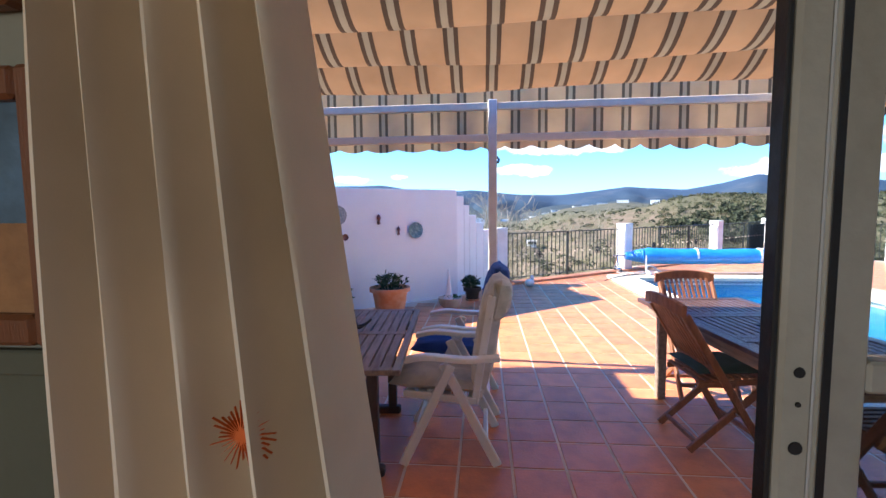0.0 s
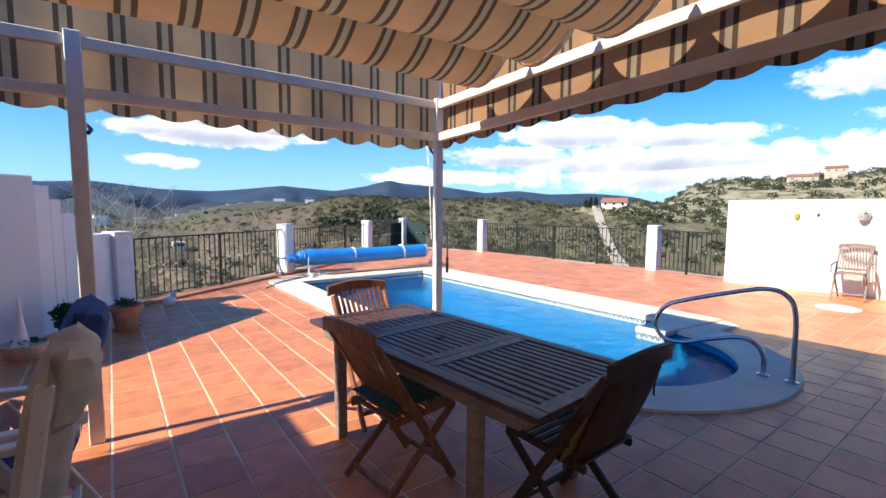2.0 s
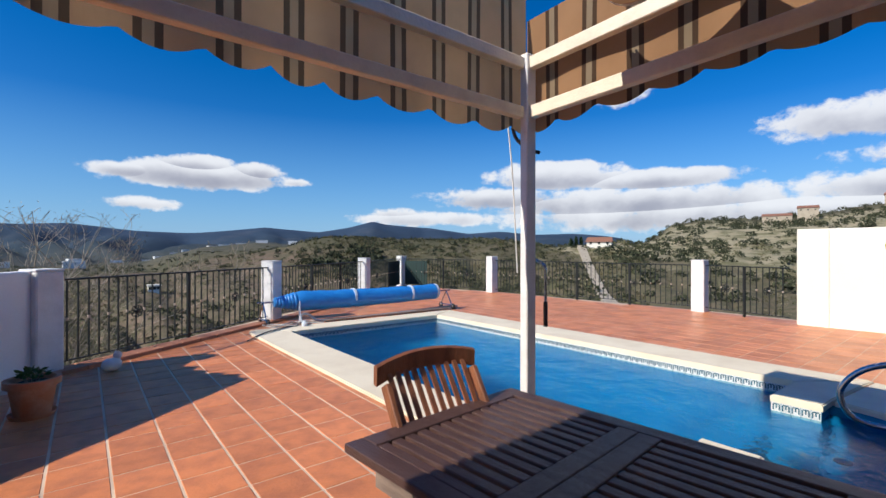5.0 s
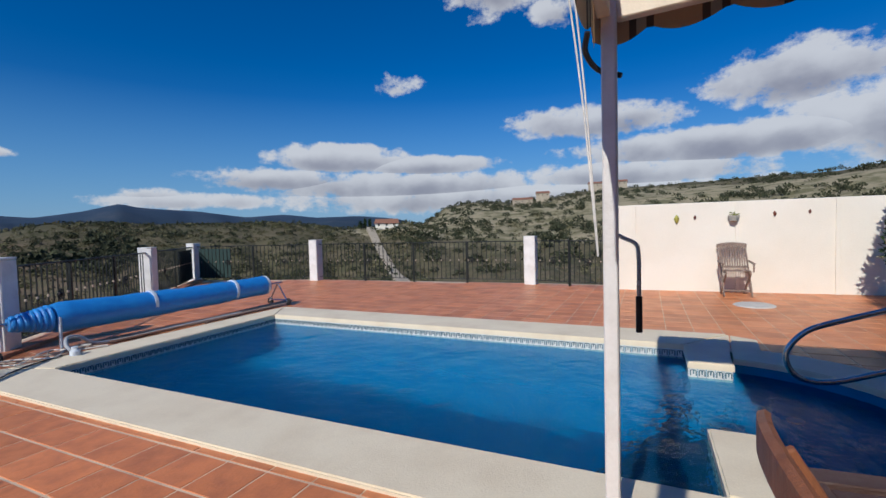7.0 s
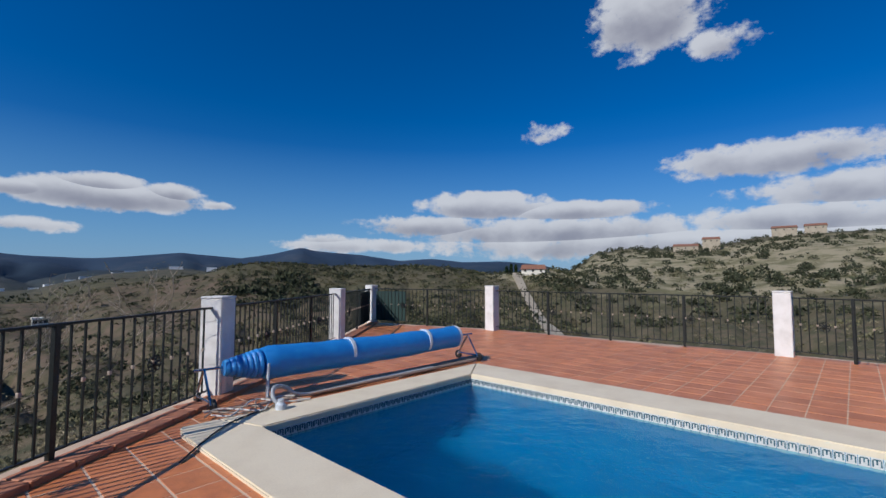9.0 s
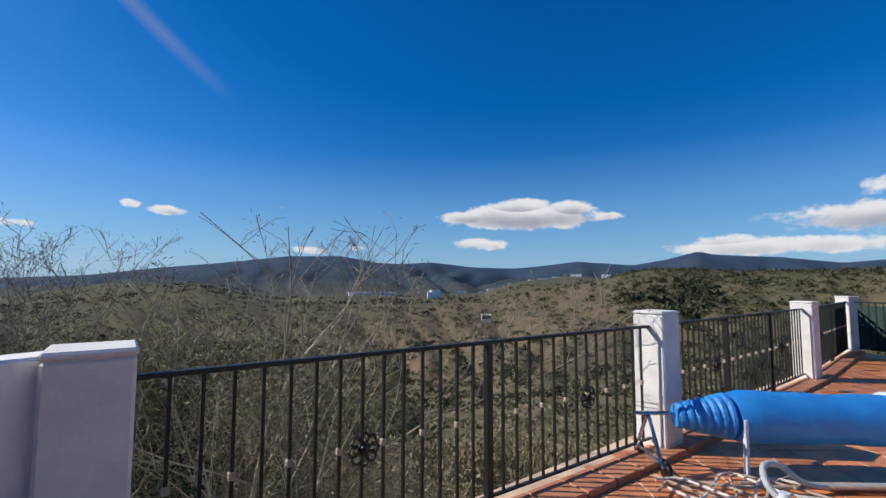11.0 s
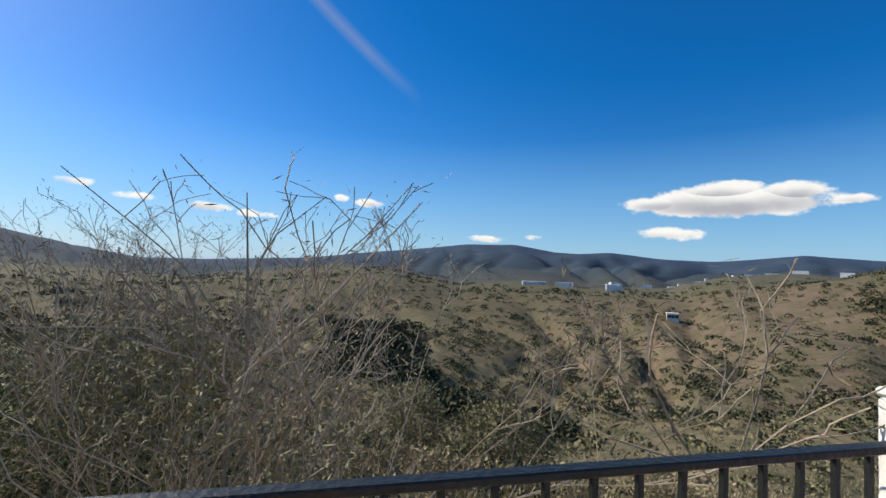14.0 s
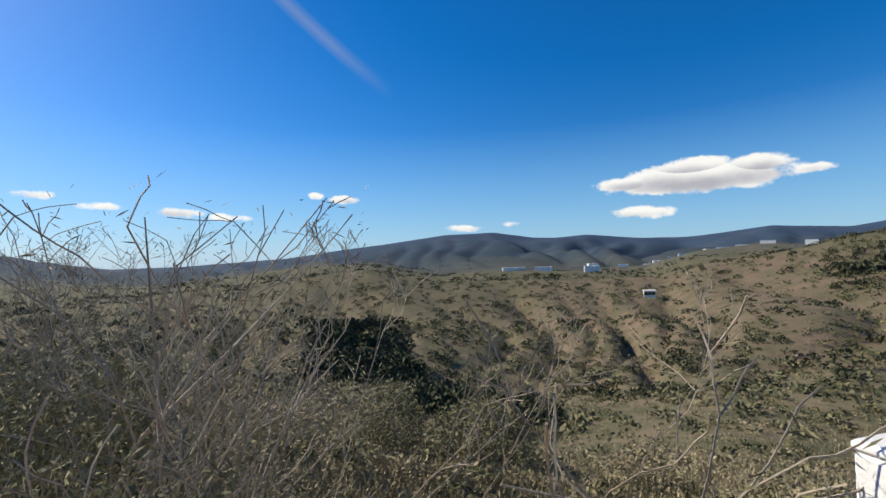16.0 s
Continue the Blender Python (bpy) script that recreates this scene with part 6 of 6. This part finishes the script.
scatter("far_scrub", "shrub_dark", 5200, -80, 64, 380, 1300, 2.6, 25, 14, .8, .8, .26)


def dry_grass():
    rng = np.random.default_rng(31)
    n = 60000
    az = np.radians(-105 + 190 * rng.random(n))
    r = 10.5 + 26 * rng.random(n) ** 1.6
    x, y = CEN[0] + r * np.sin(az), CEN[1] + r * np.cos(az)
    z, _ = ground_height(x, y)
    h = .14 + .22 * rng.random(n)
    l = rng.normal(size=(n, 2)) * .10
    w = .012 + .012 * rng.random(n)
    t = rng.random(n) * 6.28
    V = np.stack((np.stack((x - w * np.cos(t), y - w * np.sin(t), z - .05), 1), np.stack((x + w * np.cos(t), y + w * np.sin(t), z - .05), 1), np.stack((x + l[:, 0], y + l[:, 1], z + h), 1)), 1).reshape(-1, 3)
    me = bpy.data.meshes.new("dry_grass")
    me.from_pydata(V.tolist(), [], [(3 * i, 3 * i + 1, 3 * i + 2) for i in range(n)])
    me.materials.append(M["leaf_grey"])
    tagged(new("dry_grass", me), kind="stuff")


dry_grass()


def bare_bush(label, at, h, spread, seed, stems=9, leaves=900, mat_leaf="leaf_grey", lean=(0, 0), thick=.022, most=3):
    """A tall shrub of many thin forking branches with sparse fine leaves."""
    rng = random.Random(seed)
    t = thing("shrub", label, "shrub", (*at, gz(*at) - .1))
    bm = bmesh.new()
    tips = []

    def branch(p, d, length, r, depth):
        pts, rad = [p], [r]
        seg = 6 if depth == 0 else 4
        for k in range(seg):
            g = .27 if depth == 0 else .26
            d = (d + Vector((rng.gauss(0, g), rng.gauss(0, g), rng.gauss(.06, .1)))).normalized()
            p = p + d * length / seg
            if p.z > h * 1.06:
                break
            pts.append(p)
            rad.append(r * (1 - (.13 if depth == 0 else .18) * (k + 1)))
            if depth < most and k >= 1:
                for _ in range(2):
                    if rng.random() < (.85 if depth == 0 else .55):
                        q = (d + Vector((rng.gauss(0, .55), rng.gauss(0, .55), rng.gauss(.15, .25)))).normalized()
                        branch(p, q, length * rng.uniform(.3, .55), rad[-1] * .6, depth + 1)
            if depth >= most - 1:
                tips.append(p.copy())
        rad[-1] = min(rad[-1], .004)
        if len(pts) > 1:
            tips.append(pts[-1].copy())
            tube(bm, pts, r, 4 if depth > 1 else 5, radii=[max(k, .003) for k in rad])

    for s in range(stems):
        a = 2 * math.pi * s / stems + rng.uniform(-.3, .3)
        d = Vector((math.cos(a) * spread + lean[0], math.sin(a) * spread + lean[1], 1)).normalized()
        branch(Vector((.12 * math.cos(a), .12 * math.sin(a), 0)), d, h * rng.uniform(.6, 1.2), thick * h / 3, 0)
    part("branch_work", bm, "twig", t)
    R = np.random.default_rng(seed)
    T = np.array([tuple(p) for p in tips])
    P = T[R.integers(0, len(T), leaves)] + R.normal(size=(leaves, 3)) * (.05 if most > 2 else .11)
    a = R.normal(size=(leaves, 3))
    a /= np.linalg.norm(a, axis=1)[:, None]
    b = np.cross(a, R.normal(size=(leaves, 3)))
    b /= np.linalg.norm(b, axis=1)[:, None]
    sz, wide = .03, .12 if most > 2 else .26
    V = np.stack((P, P + a * sz + b * sz * wide, P + a * sz * 2, P + a * sz - b * sz * wide), 1).reshape(-1, 3)
    me = bpy.data.meshes.new("foliage")
    me.from_pydata(V.tolist(), [], [(4 * i, 4 * i + 1, 4 * i + 2, 4 * i + 3) for i in range(leaves)])
    me.materials.append(M[mat_leaf])
    ob = new("foliage", me)
    ob.parent = t
    return t


bare_bush("tall bare broom shrub with thin pale branches below the railing", (-3.1, 1.8), 3.1, .36, 2, 8, 3500, "leaf_olive", (-.16, .05), .016)
bare_bush("old crooked broom shrub with a few thick bare stems", (-3.4, 2.0), 3.5, .26, 17, 3, 700, "leaf_grey", (-.08, 0), .024)
bare_bush("tall bare broom shrub with thin pale branches on the slope", (-7.6, 4.15), 3.4, .20, 3, 8, 4000, "leaf_olive")
bare_bush("low dense twiggy shrub below the railing", (-4.0, 2.4), 2.3, .65, 5, 7, 13000, "leaf_olive", (-.1, 0), .012, 2)
bare_bush("low dense twiggy shrub below the railing", (-4.9, 3.6), 2.3, .6, 12, 7, 13000, "leaf_straw", (0, 0), .012, 2)
bare_bush("low dense twiggy shrub below the railing", (-3.2, 3.3), 1.6, .6, 14, 7, 10000, "leaf_straw", (-.1, 0), .012, 2)
bare_bush("low twiggy shrub on the slope", (-2.3, 4.6), 1.1, .7, 9, 6, 7000, "leaf_straw", (0, 0), .012, 2)
bare_bush("low twiggy shrub on the slope", (-6.3, 3.0), 1.9, .7, 8, 7, 12000, "leaf_olive", (0, 0), .012, 2)


def round_shrub(label, at, r, h, m, seed, n=2600, leaf=.07):
    t = thing("shrub", label, "shrub", (*at, gz(*at) - .1))
    part("trunk", tube(bmesh.new(), curve_pts([(0, 0, 0), (.04, .02, h * .25), (-.03, .05, h * .5)], 4), .05, 7, radii=None), "twig", t)
    leaf_cloud("foliage", n, (0, 0, h * .5), (r, r, h * .5), leaf, m, seed, t)
    return t


round_shrub("dark green ivy-like shrub on the slope", (-5.0, 2.8), .75, 1.9, "leaf_dark", 41, 3200, .06)
round_shrub("grey-green rounded olive shrub on the slope", (-5.9, 10.8), 1.0, 1.9, "leaf_olive", 42, 6000, .07)
round_shrub("grey-green rounded olive shrub on the slope", (-3.4, 10.7), 1.35, 1.9, "leaf_olive", 43, 8000, .08)
round_shrub("grey-green rounded olive shrub on the slope", (.2, 11.2), 1.0, 1.3, "leaf_grey", 44, 2600, .08)
round_shrub("bright green leafy shrub on the grassy slope", (-7.4, 2.6), 1.3, 1.5, "leaf", 45, 9000, .06)


round_shrub("large dense brown-green bush on the mound beside the slope", (-13.6, 2.8), 1.5, 2.9, "leaf_olive", 46, 8000, .08)
round_shrub("dark low garden hedge on the grassy slope", (-11.5, 1.6), 1.2, 1.3, "leaf_dark", 47, 5000, .08)


# hedge and bushes by the cream wall, standing in the terrace bed
def terrace_bush(label, at, rad, h, m, seed, n, leaf):
    t = thing("garden_bush", label, "bush", (*at, -.02))
    part("trunk", tube(bmesh.new(), [(0, 0, 0), (.02, 0, h * .5)], .035, 7), "twig", t)
    leaf_cloud("foliage", n, (0, 0, h * .52), (rad[0], rad[1], h * .5), leaf, m, seed, t, floor_z=.03)


terrace_bush("tall dark green clipped garden hedge beside the shower", (3.35, -9.15), (.40, .36), 2.15, "leaf_dark", 51, 5200, .07)
terrace_bush("tall dark green garden bush by the cream wall", (6.55, -9.35), (.62, .48), 2.3, "leaf_dark", 52, 6500, .08)
terrace_bush("yellow-green leafy garden bush by the cream wall", (5.65, -8.95), (.42, .36), 1.1, "leaf_yellow", 53, 2200, .06)
tw = bmesh.new()
rg = random.Random(9)
wt = thing("garden_bush", "sparse twiggy garden bush in front of the cream wall", "bush", (5.2, -8.9, -.02))
for i in range(26):
    a = rg.uniform(2.0, 4.4)
    l = rg.uniform(.6, 1.3)
    tube(tw, curve_pts([(0, 0, .0), (l * .3 * math.cos(a), l * .25 * math.sin(a) + .2, l * .6), (l * .7 * math.cos(a), l * .4 * math.sin(a) + .4, l * rg.uniform(.7, 1.15))], 4), .006, 4)
part("branch_work", tw, "twig", wt)
leaf_cloud("foliage", 260, (-.3, .25, .9), (.6, .35, .45), .05, "leaf_grey", 54, wt)


# ---- far houses, track and poles ----
def far_house(az, r, w, d, h, m, rz, pitched=True, el=None, label="small white country house far across the valley"):
    a = radians(az)
    x, y = CEN[0] + r * math.sin(a), CEN[1] + r * math.cos(a)
    t = thing("country_house", label, "house", (x, y, gz(x, y) + (2.2 if r > 300 else -.3)), rz)
    part("body", box(-w / 2, -d / 2, -9 if r > 300 else -2, w / 2, d / 2, h, 0), m, t)
    bm = bmesh.new()
    if pitched:
        vs = [bm.verts.new(p) for p in ((-w / 2 - .4, -d / 2 - .4, h), (w / 2 + .4, -d / 2 - .4, h), (w / 2 + .4, d / 2 + .4, h), (-w / 2 - .4, d / 2 + .4, h), (-w / 2, 0, h + 1.6), (w / 2, 0, h + 1.6))]
        for f in ((0, 1, 5, 4), (2, 3, 4, 5), (1, 2, 5), (3, 0, 4), (3, 2, 1, 0)):
            bm.faces.new([vs[i] for i in f])
        part("roof", bm, "roof", t)
    else:
        add_box(bm, -w / 2 - .15, -d / 2 - .15, h, w / 2 + .15, d / 2 + .15, h + .3)
        part("roof", bm, m, t)
    for k in range(3):
        xx = -w / 2 + w * (k + .5) / 3
        part("window", box(xx - .35, -d / 2 - .03, h * .5, xx + .35, -d / 2 - .002, h * .5 + .7, 0), "black", t)


HOUSES = ((-11, 540, 18, 9, 5, 5), (-9.8, 548, 12, 9, 5, 5), (-6.9, 555, 20, 9, 5, -8), (-1.2, 560, 17, 9, 5, 5), (-1, 1050, 22, 12, 6, 20), (2.4, 1020, 20, 12, 6, 0), (5, 1000, 16, 12, 6, 0), (6.2, 980, 20, 12, 6, 10),
          (7.5, 990, 14, 12, 6, 0), (9, 960, 26, 12, 6, 5), (11.4, 900, 20, 12, 6, 15), (12.6, 940, 24, 12, 6, 0), (14.2, 900, 18, 12, 6, 0), (16.5, 960, 22, 12, 6, 0), (20, 1000, 18, 12, 6, 0), (34.5, 900, 20, 12, 6, 0), (37, 950, 16, 12, 6, 0),
          (46, 1250, 18, 12, 5, 0), (47.1, 1265, 14, 12, 5, 0), (48.5, 1300, 22, 12, 6, 10), (50, 1290, 14, 10, 5, 0), (51, 1280, 18, 12, 5, 0), (52.2, 1285, 12, 12, 5, 0))
for h in HOUSES:
    far_house(h[0], h[1], h[2], h[3], h[4], "white_wall", h[5] - h[0], False)
far_house(58.6, 147, 7.5, 5, 1.5, "cream_wall", -62, True, label="cream country house with a tiled roof across the valley")
for az, r, w in ((76, 300, 13), (78.5, 310, 9), (85, 330, 12), (87.5, 335, 10)):
    far_house(az, r, w, 8, 2.8, "path", -az, True, label="weathered tan farmhouse on the scrubby hillside")
far_house(4.3, 118, 2.4, 2.0, 1.6, "cream_wall", 0, False, label="ruined stone hut on the hillside")


def track():
    """The pale dirt track that climbs the far slope."""
    bm = bmesh.new()
    prev = None
    for i in range(60):
        u = i / 59
        az = 61.8 - 5.4 * u ** .9
        r = 66 * (146 / 66) ** u
        a = radians(az)
        x, y = CEN[0] + r * math.sin(a), CEN[1] + r * math.cos(a)
        px, py = math.cos(a), -math.sin(a)
        top = gz(x, y) + .75
        row = [bm.verts.new((x + px * w, y + py * w, top - dz)) for w, dz in ((-1.5, 2.2), (-1.1, 0), (1.1, .1), (1.5, 2.2))]
        if prev:
            for k in range(3):
                bm.faces.new((prev[k], prev[k + 1], row[k + 1], row[k]))
        prev = row
    structure(part("path", bm, "path"))


track()
for az, r, h in ((0.6, 190, 8), (6.6, 330, 10), (8.6, 420, 11)):
    a = radians(az)
    x, y = CEN[0] + r * math.sin(a), CEN[1] + r * math.cos(a)
    t = thing("utility_pole", "thin wooden utility pole far across the valley", "pole", (x, y, gz(x, y) - .3))
    part("shaft", tube(bmesh.new(), [(0, 0, 0), (0, 0, h)], .14, 6), "twig", t)
    part("crossarm", box(-.9, -.06, h - .6, .9, .06, h - .45, 0), "twig", t)
# cypress trees by the track's top
for az, r, h in ((55.2, 147, 3.0), (55.8, 148, 3.6), (56.4, 149, 3.2)):
    a = radians(az)
    x, y = CEN[0] + r * math.sin(a), CEN[1] + r * math.cos(a)
    t = thing("cypress_tree", "dark slender cypress tree near a country house", "tree", (x, y, gz(x, y) - .3))
    part("trunk", tube(bmesh.new(), [(0, 0, 0), (0, 0, h * .8)], .2, 6), "twig", t)
    leaf_cloud("crown", 900, (0, 0, h * .52), (.5, .5, h * .5), .35, "leaf_dark", int(az * 10), t)
# green net panels standing by the corner pillar
t = thing("net_panel", "dark green mesh panel tied to the railing by the pillar", "screen", (PC[0], PC[1], 0))
for dx, dy in ((-1.2, -1.0), (.32, -1.15)):
    part("mesh", bar(bmesh.new(), (0 + dx * .15, dy * .15, .52), (dx, dy, .52), .01, .86), "net_green", t)


# ---- floor tiles ----
STEP = .312
TX0, TY0 = -1.245, -2.97   # a crossing of the joints


def build_tiles():
    fence_line = TERRACE
    me = None
    near, rest = [], []
    basin = [(-.04, -6.3), (-.04, .04), (3.07, .04), (3.07, -6.3)] + arc(ROUND_C, ROUND_R + .05, -6, -174, 20)
    for i in range(-20, 33):
        for j in range(-23, 34):
            x, y = TX0 + (i + .5) * STEP, TY0 + (j + .5) * STEP
            h = STEP / 2
            if y - h < HOUSE_Y - .34 and x < 3.0:
                continue
            if not all(inside(x + a * h, y + b * h, fence_line) for a in (-1, 1) for b in (-1, 1)):
                continue
            if any(inside(x + a * h, y + b * h, basin) for a in (-1, 0, 1) for b in (-1, 0, 1)):
                continue
            (near if (-3.6 < x < -.5 and -8.3 < y < .6) else rest).append((x, y))
    near.sort(key=lambda p: (p[0] + 2) ** 2 + ((p[1] + 4.6) * .5) ** 2)
    rest += near[290:]
    for x, y in near[:290]:
        if me is None:
            g = STEP / 2 - .006
            bm = bmesh.new()
            add_box(bm, -g + .002, -g, -.03, g - .002, g, 0, .003)
            o = part("tile", bm, "tile", floor)
            me = o.data
        else:
            o = new("tile", me)
            o.parent = floor
        o.matrix_basis = pose(x, y, random.uniform(-.0006, .0006), random.uniform(-.1, .1), random.uniform(-.1, .1), random.choice((0, 180)))
    V, F = [], []
    gy, g = STEP / 2 - .006, STEP / 2 - .010
    for x, y in rest:
        k = len(V)
        z = random.uniform(-.001, .001)
        V += [(x - g, y - gy, -.03), (x + g, y - gy, -.03), (x + g, y + gy, -.03), (x - g, y + gy, -.03), (x - g, y - gy, z), (x + g, y - gy, z), (x + g, y + gy, z), (x - g, y + gy, z)]
        F += [(k + 4, k + 5, k + 6, k + 7), (k, k + 1, k + 5, k + 4), (k + 1, k + 2, k + 6, k + 5), (k + 2, k + 3, k + 7, k + 6), (k + 3, k, k + 4, k + 7)]
    m = bpy.data.meshes.new("floor_tiles")
    m.from_pydata(V, [], F)
    m.materials.append(M["tile_far"])
    tagged(new("floor_tiles", m), kind="stuff")


build_tiles()
curb_run(WALL_END, PA)
curb_run(PA, PB)
curb_run(PB, PC)
